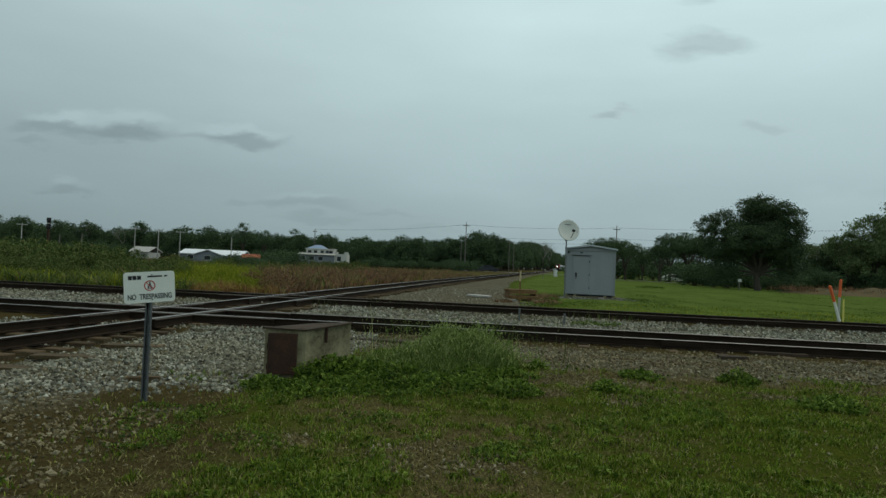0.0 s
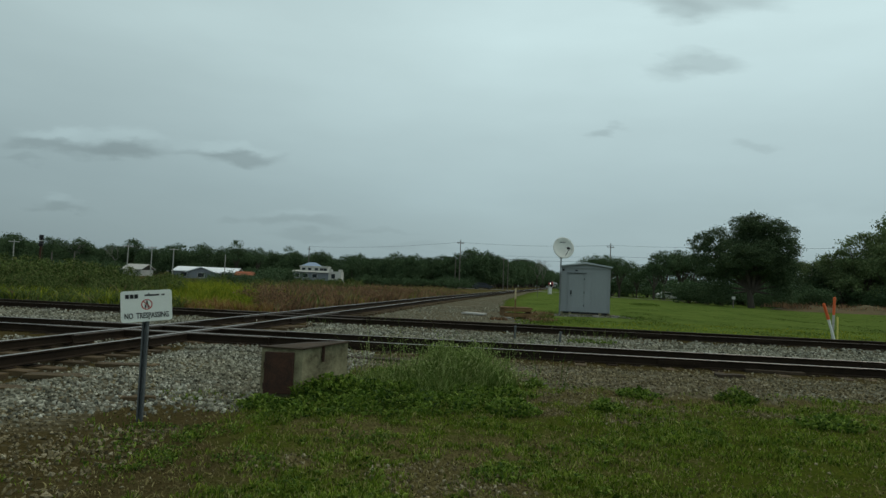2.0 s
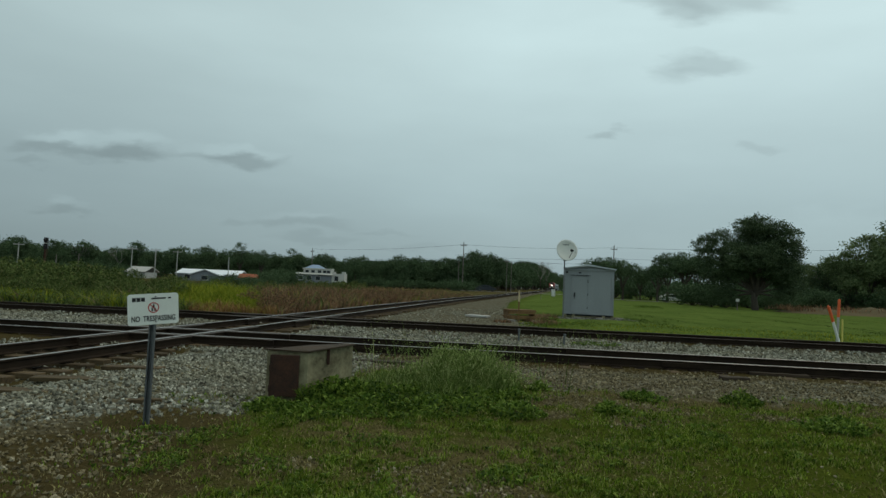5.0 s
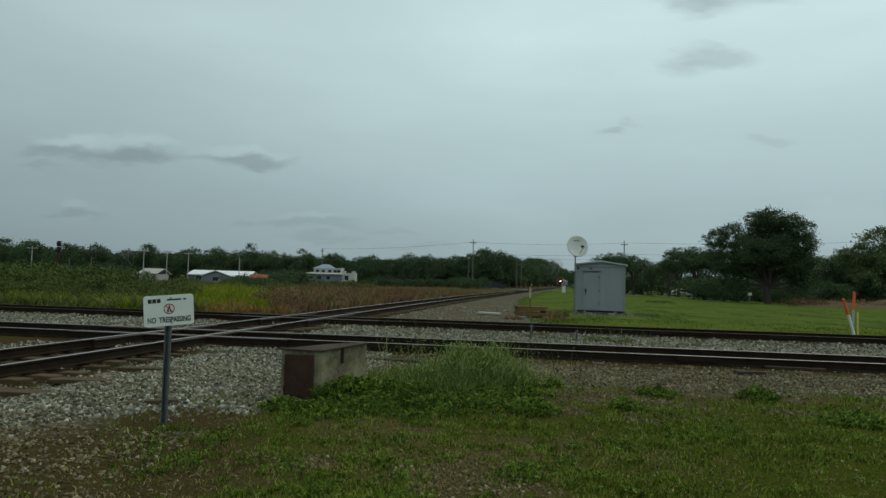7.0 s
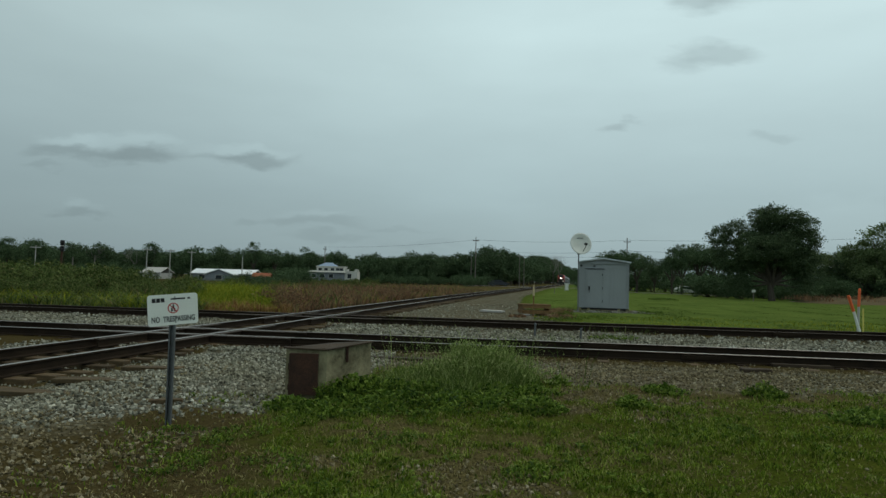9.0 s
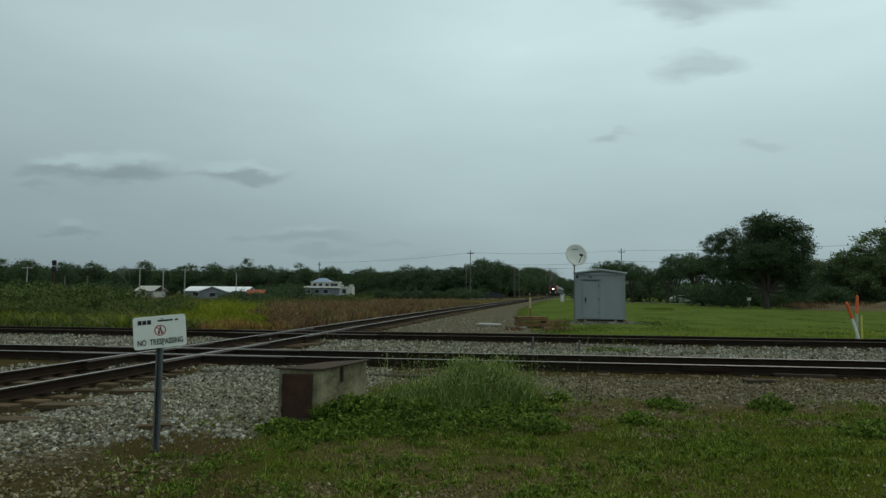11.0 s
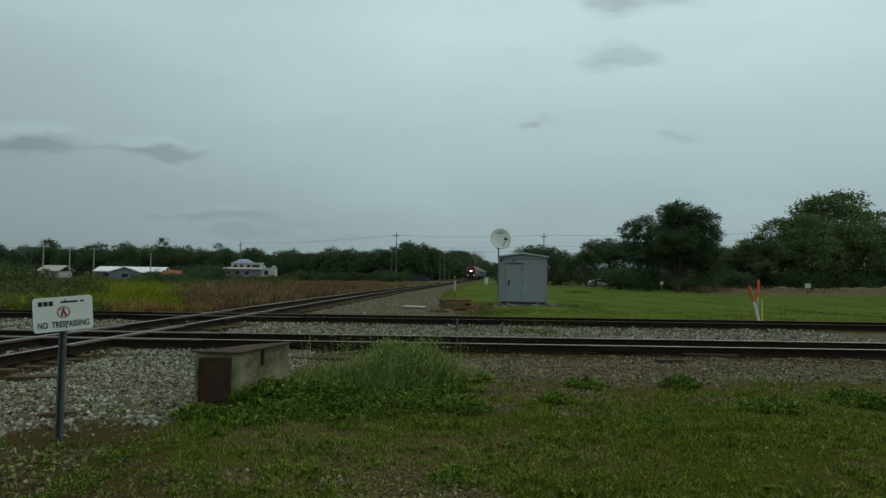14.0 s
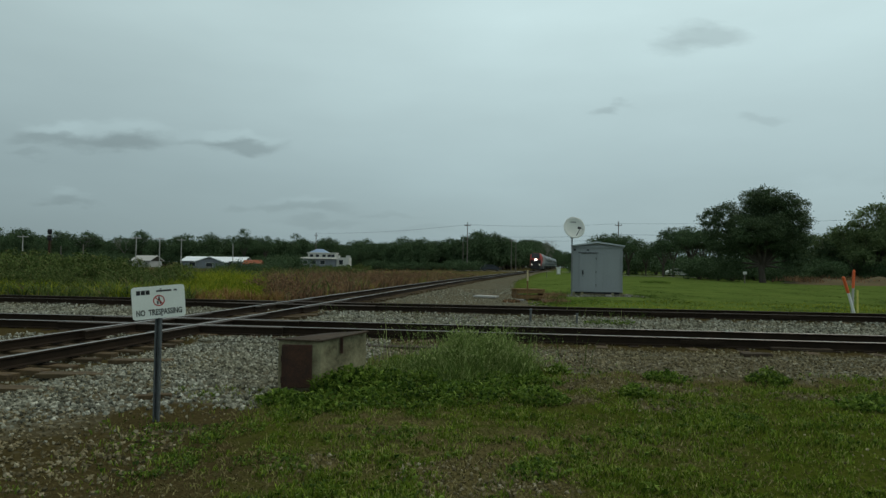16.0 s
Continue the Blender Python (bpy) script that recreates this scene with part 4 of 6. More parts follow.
def woods():
    r = random.Random(5)
    label = "dense dark green broadleaf tree in a far wood"
    protos = {"a": (tree("tree", 1, 10, 4.6, 0.3, 13, 0.21, label, M_LEAF, 0.06, 12), 10),
              "b": (tree("tree", 2, 9, 5.4, 0.3, 12, 0.22, label, M_LEAF, 0.05, 13), 9),
              "c": (tree("tree", 3, 12, 4.2, 0.3, 10, 0.20, "tall dark green tree with gaps in its crown", M_LEAF, 0.30, 9), 12),
              "d": (tree("tree", 8, 9, 4.2, 0.24, 17, 0.15, "roadside tree with bare trunk and rounded crown", M_LEAF, 0.30, 10), 9),
              "e": (tree("tree", 12, 10, 4.8, 0.28, 14, 0.18, "olive-green broadleaf tree at the edge of the field", M_OLIVE, 0.05, 13), 10)}
    rows = []
    # wood behind the houses and the field
    for i in range(92):
        u = -0.88 + 0.92 * i / 91
        y = 235 + 25 * math.sin(i * 1.7) + r.uniform(-10, 10)
        rows.append((r.choice("abb"), u * y, y, r.uniform(8.6, 11.6)))
    rows += [("c", -64, 205, 12.5), ("c", -58, 208, 10.5), ("c", -49, 212, 11.5), ("b", -46, 207, 9.5), ("a", -100, 165, 9.0), ("b", -112, 170, 9.8), ("a", -121, 172, 10.2), ("b", -134, 180, 11)]
    # wood along the left of the long track, running away with it
    for i in range(20):
        u = -0.13 + 0.19 * i / 19
        y = 165 + r.uniform(-6, 10)
        rows.append((r.choice("ab"), u * y, y, r.uniform(6.6, 8.0)))
    rows += [("b", 9.1, 160, 9.9), ("b", 12.8, 164, 9.7), ("a", 5.9, 160, 8.6)]
    y = 165
    while y < 760:
        grown = 1 + 0.78 * ease(180, 460, y)
        rows.append((r.choice("abc"), main_x(y) - 8.4 - r.uniform(0, 2), y, r.uniform(7.8, 9.6) * grown))
        rows.append((r.choice("abc"), main_x(y) - 14 - r.uniform(0, 3), y + 4, r.uniform(8.4, 10.6) * grown))
        y += 7 + (y - 165) * 0.03
    # the other side of the long track, beyond the crossing
    y = 230
    while y < 640:
        rows.append((r.choice("ab"), main_x(y) + 14 + r.uniform(0, 4), y, r.uniform(5, 7)))
        y += 16
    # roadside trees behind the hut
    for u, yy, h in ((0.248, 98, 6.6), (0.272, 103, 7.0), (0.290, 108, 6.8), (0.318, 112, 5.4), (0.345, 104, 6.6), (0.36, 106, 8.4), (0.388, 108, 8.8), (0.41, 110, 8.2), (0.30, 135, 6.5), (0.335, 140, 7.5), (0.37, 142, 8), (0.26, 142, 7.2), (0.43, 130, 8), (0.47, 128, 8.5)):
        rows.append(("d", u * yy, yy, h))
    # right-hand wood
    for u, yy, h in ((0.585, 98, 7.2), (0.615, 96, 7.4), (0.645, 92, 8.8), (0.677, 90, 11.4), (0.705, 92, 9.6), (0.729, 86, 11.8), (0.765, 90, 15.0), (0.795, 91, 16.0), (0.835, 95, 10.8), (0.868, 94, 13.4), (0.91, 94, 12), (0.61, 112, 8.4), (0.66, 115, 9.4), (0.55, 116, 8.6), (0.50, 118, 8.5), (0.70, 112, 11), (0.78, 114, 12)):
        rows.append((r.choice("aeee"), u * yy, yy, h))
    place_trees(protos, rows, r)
    oak = tree("oak_tree", 21, 10.6, 4.7, 0.42, 56, 0.115, "broad dark oak tree with rounded crown in the field", M_OAK, 0.20, 11, [(-5.6, 7.7, 1.5), (-4.0, 8.4, 1.6), (-4.9, 6.2, 1.9), (-1.1, 9.7, 1.6), (0.2, 10.0, 1.6), (-0.2, 8.4, 2.2), (1.3, 8.9, 1.4), (2.5, 9.4, 1.4), (3.4, 8.6, 1.4), (3.6, 7.2, 1.6), (3.7, 5.2, 1.7), (3.6, 3.2, 1.7), (-4.6, 4.8, 1.8), (-4.0, 2.8, 1.8), (-3.2, 1.7, 1.3), (3.0, 1.8, 1.4), (0.0, 5.5, 2.8), (-1.8, 6.8, 2.4), (2.3, 6.8, 2.4), (2.5, 4.4, 2.1), (-2.5, 4.2, 2.1)])
    oak.matrix_world = pose(37.6, 75, ground_z(37.6, 75) - 0.05, 0, 0, -24)


def bare_tree(x, y, height, seed):
    """A leafless tree of forking limbs and fine twigs."""
    r = np.random.RandomState(seed)
    t = base("bare_tree", pose(x, y, ground_z(x, y) - 0.05), "leafless grey twiggy tree at the edge of the wood", "tree")
    trunk, limbs = bmesh.new(), bmesh.new()
    rod((0, 0, -0.3), (0, 0, height * 0.4), 0.16, 0.11, 7, trunk)

    def fork(p, d, length, rad, depth):
        q = p + d * length
        rod(p, q, rad, rad * 0.6, 4, limbs)
        if depth:
            for _ in range(3):
                e = (d + Vector(r.normal(size=3) * 0.42) + Vector((0, 0, 0.15))).normalized()
                fork(q, e, length * r.uniform(0.6, 0.85), rad * 0.55, depth - 1)
    for _ in range(5):
        fork(Vector((0, 0, height * r.uniform(0.3, 0.4))), Vector((r.uniform(-0.7, 0.7), r.uniform(-0.7, 0.7), 1)).normalized(), height * 0.2, 0.06, 3)
    part("trunk", trunk, M_BARK, t)
    part("bare_crown", limbs, M_TWIG, t)


def bush_proto(name, seed, spread, height, per, size, mat, label):
    r = np.random.RandomState(seed)
    t = base(name, Matrix(), label, "shrub")
    bm = bmesh.new()
    blobs = []
    for i in range(7):
        a, q = r.uniform(0, 6.28), spread * r.uniform(0.1, 0.6)
        c = (q * math.cos(a), q * math.sin(a), height * r.uniform(0.3, 0.62))
        blobs.append((c, (spread * 0.45, spread * 0.45, height * 0.38)))
        rod((0, 0, -0.05), c, 0.04, 0.015, 5, bm)
    part("stem", bm, M_BARK, t)
    vs, fs = leaf_cloud(r, blobs, per, size)
    crown = new("foliage", soup("foliage", vs, fs, mat, "", ""))
    crown.parent = t
    return t


def shrubs():
    r = random.Random(9)
    protos = {"s": (bush_proto("shrub", 31, 2.2, 2.0, 17, 0.12, M_SHRUB, "rank olive-green shrub in the rough field"), 2.0),
              "h": (bush_proto("shrub", 32, 2.6, 2.4, 16, 0.12, M_LEAF, "dark green bush at the edge of the wood"), 2.4)}
    protos["d"] = (bush_proto("shrub", 33, 1.1, 1.0, 42, 0.055, M_BROWN, "rust-brown dead weed clump in the field"), 1.0)
    rows = []
    for _ in range(32):
        y = r.uniform(26.5, 58)
        x = main_x(y) - 2.6 - r.uniform(0, 2.4 + 0.28 * (y - 24))
        if y > FAR_Y + CROSS_SLOPE * x + 3 and not in_bright_patch(x, y):
            rows.append(("d", x, y, r.uniform(0.6, 1.15)))
    for _ in range(66):
        y = r.uniform(34, 58)
        u = r.uniform(-0.84, -0.40)
        rows.append(("s", u * y, y, r.uniform(1.1, 1.75) * (0.72 + 0.62 * ease(-0.42, -0.62, u)) * (y / 46) ** 0.4 * 1.08))
    for u, y, h in ((-0.30, 70, 1.6), (-0.27, 74, 1.7), (-0.33, 66, 1.8), (-0.235, 92, 2.6), (-0.25, 95, 3.0), (0.034, 132, 2.4), (0.045, 134, 2.2), (0.028, 130, 1.8)):
        rows.append(("h", u * y, y, h))
    for _ in range(62):
        y = r.uniform(31, 39)
        u = r.uniform(-0.86, -0.46)
        if y > FAR_Y + CROSS_SLOPE * u * y + 3.2:
            rows.append(("s", u * y, y, r.uniform(0.7, 1.25)))
    for _ in range(22):
        y = r.uniform(44, 80)
        rows.append(("s", r.uniform(-0.36, -0.12) * y, y, r.uniform(0.9, 1.4)))
    for _ in range(24):
        y = r.uniform(84, 98)
        u = r.uniform(0.395, 0.82)
        rows.append(("h", u * y, y, r.uniform(2.0, 3.6)))
    for u, y in ((0.203, 150), (0.208, 128), (0.217, 124), (0.225, 140), (0.235, 122)):
        rows.append(("h", u * y, y, r.uniform(2.0, 2.7)))
    for i in range(9):
        u = -0.228 + 0.105 * i / 8
        rows.append(("s", u * 131, 131 + r.uniform(-3, 3), r.uniform(1.3, 1.75)))
    for u, y in ((0.43, 82), (0.455, 80), (0.515, 81), (0.54, 84)):
        rows.append(("h", u * y, y, r.uniform(2.0, 3.0)))
    # dark undergrowth that closes the woods below
    for i in range(34):
        u = 0.24 + 0.61 * i / 33
        y = r.uniform(118, 130) if u < 0.42 else r.uniform(92, 104)
        if abs(u - 0.369) > 0.016:
            rows.append(("h", u * y, y, r.uniform(3.8, 5.8) if u < 0.42 else r.uniform(2.9, 4.6)))
    for i in range(36):
        u = -0.86 + 0.92 * i / 35
        rows.append(("h", u * 205, 205 + r.uniform(-6, 6), r.uniform(3.4, 5.2)))
    for i in range(11):
        u = -0.12 + 0.17 * i / 10
        rows.append(("h", u * 152, 152 + r.uniform(-4, 4), r.uniform(2.0, 3.0)))
    place_trees(protos, rows, r)


woods()
shrubs()
for x, y, h, seed in ((59.5, 96, 8.8, 2), (37.5, 236, 13, 5), (44.0, 262, 13.5, 6), (-120, 212, 11.5, 7), (-104, 208, 11, 8)):
    bare_tree(x, y, h, seed)


# ---- sign ----
def letters(name, text, size, m, mat, parent, squeeze=1.0):
    cu = bpy.data.curves.new(name, "FONT")
    cu.body, cu.size, cu.align_x, cu.align_y = text, size, "CENTER", "CENTER"
    cu.extrude, cu.offset = 0.0012, 0.0016
    tmp = bpy.data.objects.new(name, cu)
    me = bpy.data.meshes.new_from_object(tmp)
    bpy.data.objects.remove(tmp)
    me.materials.clear()
    me.materials.append(mat)
    ob = new(name, me)
    ob.parent = parent
    ob.matrix_local = m @ Matrix.Diagonal((squeeze, 1, 1, 1))
    return ob


def trespass_sign():
    t = base("warning_sign", pose(-2.755, 6.18, 0.0), "white metal no-trespassing sign on a leaning galvanised post", "sign")
    bm = bmesh.new()
    h = 1.33
    for x0, x1, y0, y1 in ((-0.030, -0.016, 0.004, 0.04), (0.016, 0.030, 0.004, 0.04), (-0.016, 0.016, 0.034, 0.04)):
        box(x0, x1, y0, y1, -0.25, h, 0.002, bm)
    post = part("post", bm, M_GALV, t, "galvanised steel channel post")
    bm = bmesh.new()
    w, hh, rad = 0.242, 0.158, 0.03
    pts = []
    for cx, cy, a0 in ((w - rad, hh - rad, 0), (-w + rad, hh - rad, 90), (-w + rad, -hh + rad, 180), (w - rad, -hh + rad, 270)):
        for k in range(6):
            a = radians(a0 + 18 * k)
            pts.append((cx + rad * math.cos(a), cy + rad * math.sin(a)))
    panel = part("sign_panel", prism(pts, -0.002, 0.002), M_SIGN, t)
    panel.matrix_local = pose(0.018, -0.022, 1.195) @ pose(0, 0, 0, 90, 0, 0) @ pose(0, 0, 0, 0, SIGN_YAW, 0) @ pose(0, 0, 0, 0, 0, SIGN_TILT)
    letters("lettering", "NO  TRESPASSING", 0.078, pose(0.0, -0.098, 0.0035), M_BLACK, panel, 0.66)
    # company mark and name as plain bars
    bm = bmesh.new()
    for x in (-0.200, -0.158, -0.116):
        box(x, x + 0.036, 0.080, 0.122, 0.002, 0.0035, 0, bm)
    part("company_mark", bm, M_BLACK, panel)
    bm = bmesh.new()
    x = -0.02
    for n in (0.14, 0.03):
        box(x, x + n, 0.100, 0.116, 0.002, 0.0033, 0, bm)
        x += n + 0.02
    part("name_bar", bm, M_BLACK, panel)
    # ring with a bar across
    bm = bmesh.new()
    ring = 28
    a, b = [], []
    for k in range(ring):
        c, s = math.cos(2 * math.pi * k / ring), math.sin(2 * math.pi * k / ring)
        a.append(bm.verts.new((0.054 * c, 0.015 + 0.054 * s, 0.0034)))
        b.append(bm.verts.new((0.044 * c, 0.015 + 0.044 * s, 0.0034)))
    for k in range(ring):
        j = (k + 1) % ring
        bm.faces.new((a[k], a[j], b[j], b[k]))
    bm.faces.new([bm.verts.new(p) for p in ((-0.036, 0.045, 0.0036), (-0.030, 0.051, 0.0036), (0.036, -0.015, 0.0036), (0.030, -0.021, 0.0036))])
    part("prohibition_ring", bm, M_RED, panel)
    bm = bmesh.new()
    box(-0.006, 0.010, 0.012, 0.044, 0.002, 0.0031, 0, bm)
    box(-0.020, -0.004, -0.02, 0.014, 0.002, 0.0031, 0, bm)
    box(0.006, 0.020, -0.02, 0.014, 0.002, 0.0031, 0, bm)
    box(-0.004, 0.008, 0.046, 0.055, 0.002, 0.0031, 0, bm)
    part("pictogram", bm, M_BLACK, panel)
    for y in (0.125, -0.13):
        part("bolt", rod((0.02, y, 0.002), (0.02, y, 0.009), 0.008, 0.007, 8), M_GALV, panel)


SIGN_YAW, SIGN_TILT = 34.0, 4.5
trespass_sign()


# ---- concrete box beside the near track ----
def concrete_box():
    t = base("concrete_box", Matrix(), "stained concrete trackside box with a rust-brown steel door and timber cap", "utility box")
    foot = [(-1.99, 7.86), (-1.46, 7.84), (-0.98, 8.50), (-1.56, 8.62)]
    bm = prism(foot, -0.1, 0.63)
    bmesh.ops.subdivide_edges(bm, edges=bm.edges[:], cuts=4, use_grid_fill=True)
    for v in bm.verts:
        v.co += Vector((noise.noise(v.co * 6), noise.noise(v.co * 6 + Vector((7, 0, 0))), noise.noise(v.co * 6 + Vector((0, 9, 0))))) * 0.008
        if v.co.z > 0.5 and v.co.x > -1.4:
            v.co.z += 0.05 * (v.co.x + 1.4) / 0.4
    part("body", bm, M_CONC, t, "chipped stained concrete")
    door = part("door", box(-1.935, -1.565, 7.79, 7.845, 0.06, 0.585, 0.006), M_RUST, t, "rust-brown steel door plate")
    part("hinge", rod((-1.93, 7.785, 0.12), (-1.93, 7.785, 0.2), 0.012), M_RUST, door)
    part("hinge", rod((-1.93, 7.785, 0.38), (-1.93, 7.785, 0.46), 0.012), M_RUST, door)
    lid = prism([(-1.97, 7.885), (-1.47, 7.87), (-1.01, 8.49), (-1.56, 8.59)], 0.634, 0.650)
    for v in lid.verts:
        v.co.z += 0.05 * max(0, v.co.x + 1.4) / 0.4
    part("lid", lid, M_CAPD, t, "dark timber lid")
    cap = box(-0.28, 0.31, -0.05, 0.05, 0, 0.02, 0.005)
    c1 = part("timber_cap", cap, M_CAPD, t)
    c1.matrix_local = pose(-1.74, 7.86, 0.632, 0, 1.5, -1)
    c2 = part("timber_cap", box(-0.42, 0.42, -0.04, 0.04, 0, 0.02, 0.005), M_CAPD, t)
    c2.matrix_local = pose(-1.22, 8.16, 0.655, 0, -3.5, 54)
    part("bracket", box(-1.262, -1.225, 8.085, 8.125, 0.45, 0.66, 0.004), M_RUST, t)


concrete_box()


# ---- equipment hut and dish ----
def hut():
    x0, x1, y0, y1 = 6.90, 9.46, 33.8, 35.9
    zb = 0.30
    t = base("equipment_hut", pose(x0, y0, zb, 0, 0, -12.5), "grey painted metal equipment hut with a low gable roof", "hut")
    w, d, h = x1 - x0, y1 - y0, 2.42
    part("skid", box(0.08, w - 0.08, 0.06, d - 0.06, -0.10, 0.03), M_SHEDDARK, t)
    for x in (0.06, 0.5, w - 0.5, w - 0.06):
        part("foot_block", box(x - 0.07, x + 0.07, 0.02, 0.3, -0.2, -0.02, 0.01), M_CONC, t)
    bm = profile([(0, 0), (w, 0), (w, h), (w * 0.5, h + 0.16), (0, h)], 0, d)
    part("wall", bm, M_SHED, t)
    for x in (0.02, 0.62 * w, 0.70 * w, w - 0.02):
        part("panel_rib", box(x - 0.018, x + 0.018, -0.014, 0.0, 0.02, h - 0.04, 0.004), M_SHED, t)
    part("base_flange", box(-0.02, w + 0.02, -0.02, 0.0, 0.0, 0.07, 0.004), M_SHED, t)
    part("eave_trim", box(-0.05, w + 0.05, -0.05, 0.0, h - 0.10, h - 0.02, 0.004), M_SHED, t)
    bm = profile([(-0.1, h - 0.03), (w * 0.5, h + 0.155), (w + 0.1, h - 0.03), (w + 0.1, h + 0.03), (w * 0.5, h + 0.235), (-0.1, h + 0.03)], -0.16, d + 0.1)
    part("roof", bm, M_SHEDROOF, t)
    dx0, dx1 = 0.40, 1.20
    door = part("door", box(dx0, dx1, -0.035, -0.002, 0.06, 2.02, 0.008), M_SHED, t)
    for a, b, c, e in ((dx0 - 0.05, dx0, 0.04, 2.08), (dx1, dx1 + 0.05, 0.04, 2.08), (dx0 - 0.05, dx1 + 0.05, 2.035, 2.09)):
        part("door_frame", box(a, b, -0.05, 0.0, c, e, 0.004), M_SHED, t)
    part("drip_edge", box(dx0 - 0.1, dx1 + 0.12, -0.09, -0.05, 2.05, 2.075), M_SHEDDARK, t)
    part("lock", box(dx0 + 0.09, dx0 + 0.17, -0.085, -0.035, 0.92, 1.14, 0.01), M_SHEDDARK, door, "dark door lock")
    part("handle", rod((dx0 + 0.13, -0.09, 0.80), (dx0 + 0.13, -0.09, 0.94), 0.012), M_SHEDDARK, door)
    for z in (0.35, 1.05, 1.75):
        part("hinge", rod((dx1 + 0.01, -0.045, z - 0.06), (dx1 + 0.01, -0.045, z + 0.06), 0.016), M_SHEDDARK, door)
    part("vent", box(0.72, 0.85, -0.03, 0.0, 2.18, 2.24, 0.004), M_SHEDDARK, t)
    part("corner_light", box(0.06, 0.16, -0.05, 0.0, 2.17, 2.27, 0.01), M_SHEDDARK, t)
    part("conduit", rod((w - 0.1, -0.03, 0.0), (w - 0.1, -0.03, 2.2), 0.018), M_SHED, t)


hut()


def dish():
    px, py = 6.80, 33.5
    t = base("satellite_dish", pose(px, py, 0.2), "chalky white satellite dish on a grey steel pole beside the hut", "satellite dish")
    part("pole", rod((0, 0, -0.2), (0, 0, 2.98), 0.035, 0.035, 12), M_TGREY, t)
    bm = bmesh.new()
    rings, seg, R, deep = 7, 40, 0.58, 0.12
    for layer in (0, 1):
        rows = []
        for i in range(rings + 1):
            q = R * i / rings
            rows.append([bm.verts.new((q * math.cos(2 * math.pi * k / seg), q * math.sin(2 * math.pi * k / seg), deep * (i / rings) ** 2 - 0.012 * layer)) for k in range(seg)] if i else [bm.verts.new((0, 0, -0.012 * layer))])
        for k in range(seg):
            j = (k + 1) % seg
            bm.faces.new((rows[0][0], rows[1][k], rows[1][j]))
            for i in range(1, rings):
                bm.faces.new((rows[i][k], rows[i + 1][k], rows[i + 1][j], rows[i][j]))
        if layer == 0:
            rim = rows[-1]
        else:
            for k in range(seg):
                j = (k + 1) % seg
                bm.faces.new((rim[k], rows[-1][k], rows[-1][j], rim[j]))
    bowl = part("reflector", bm, M_DISH, t, smooth=True)
    aim = look((0.05, -0.12, 3.44), (0.35, -2.0, 3.85)) @ pose(0, 0, 0, 180, 0, 0)
    bowl.matrix_local = aim
    feed = Vector((0.30, -0.62, 3.42))
    foot = Vector((0.16, -0.16, 2.98))
    part("feed_arm", rod(foot, feed, 0.018), M_GALV, t)
    part("feed_stay", rod(aim @ Vector((-0.5, 0.1, 0.11)), feed, 0.008), M_GALV, t)
    part("feed_horn", rod(feed, feed + Vector((-0.06, 0.14, 0.02)), 0.05, 0.07, 14), M_SHEDDARK, t)
    part("mount", box(-0.08, 0.08, -0.12, 0.06, 2.9, 3.3, 0.02), M_GALV, t)
    bars = bmesh.new()
    for k in range(4):
        box(-0.16 + 0.085 * k, -0.09 + 0.085 * k, 0.0, 0.05, 0, 0.004, 0, bars)
    b = part("maker_mark", bars, M_TGREY, bowl)
    b.matrix_local = pose(0.02, -0.34, 0.05, -14, 0, 0)


dish()


# ---- pallets, stakes and markers ----
def pallets():
    t = base("timber_stack", pose(3.92, 29.2, 0.12, 0, 0, 8), "weathered stack of orange-brown timber beside the gravel", "timber stack")
    for z, n in ((0.02, 3), (0.24, 3)):
        for k in range(n):
            part("bearer", box(-0.6 + k * 0.56, -0.5 + k * 0.56, -0.45, 0.45, z, z + 0.10, 0.008), M_PALLET, t)
    board = mesh_of("board", tidy(box(-0.66, 0.66, -0.06, 0.06, 0, 0.05, 0.006)), M_PALLET)
    for z in (0.12, 0.34, 0.40):
        for k in range(6):
            ob = new("board", board)
            ob.parent = t
            ob.matrix_local = pose(rng.uniform(-0.05, 0.05), -0.4 + 0.155 * k, z, 0, 0, rng.uniform(-2, 2))
    for z in (0.02, 0.26):
        for y in (-0.47, 0.44):
            part("side_board", box(-0.6, 0.6, y, y + 0.03, z, z + 0.105, 0.006), M_PALLET, t)
    for x in (-0.63, 0.6):
        part("end_board", box(x, x + 0.03, -0.44, 0.44, 0.03, 0.34, 0.006), M_PALLET, t)
    s = base("survey_stake", pose(3.78, 28.2, 0.1), "pale wooden survey stake with a light top", "stake")
    part("shaft", box(-0.03, 0.03, -0.02, 0.02, -0.2, 1.32, 0.004), M_PALLET, s)
    part("tip", box(-0.034, 0.034, -0.024, 0.024, 0.86, 1.34, 0.004), M_STAKE, s)
    slab = prism([(-0.55, -0.2), (0.5, -0.28), (0.62, 0.2), (-0.4, 0.26)], 0.0, 0.07)
    ob = new("concrete_slab", mesh_of("concrete_slab", tidy(slab), M_PALEPOLE_SHADETUBE))
    ob.matrix_world = pose(2.05, 30.2, 0.12, 2, 1, -12)
    tagged(ob, "pale broken concrete slab lying on the gravel", "slab")


pallets()


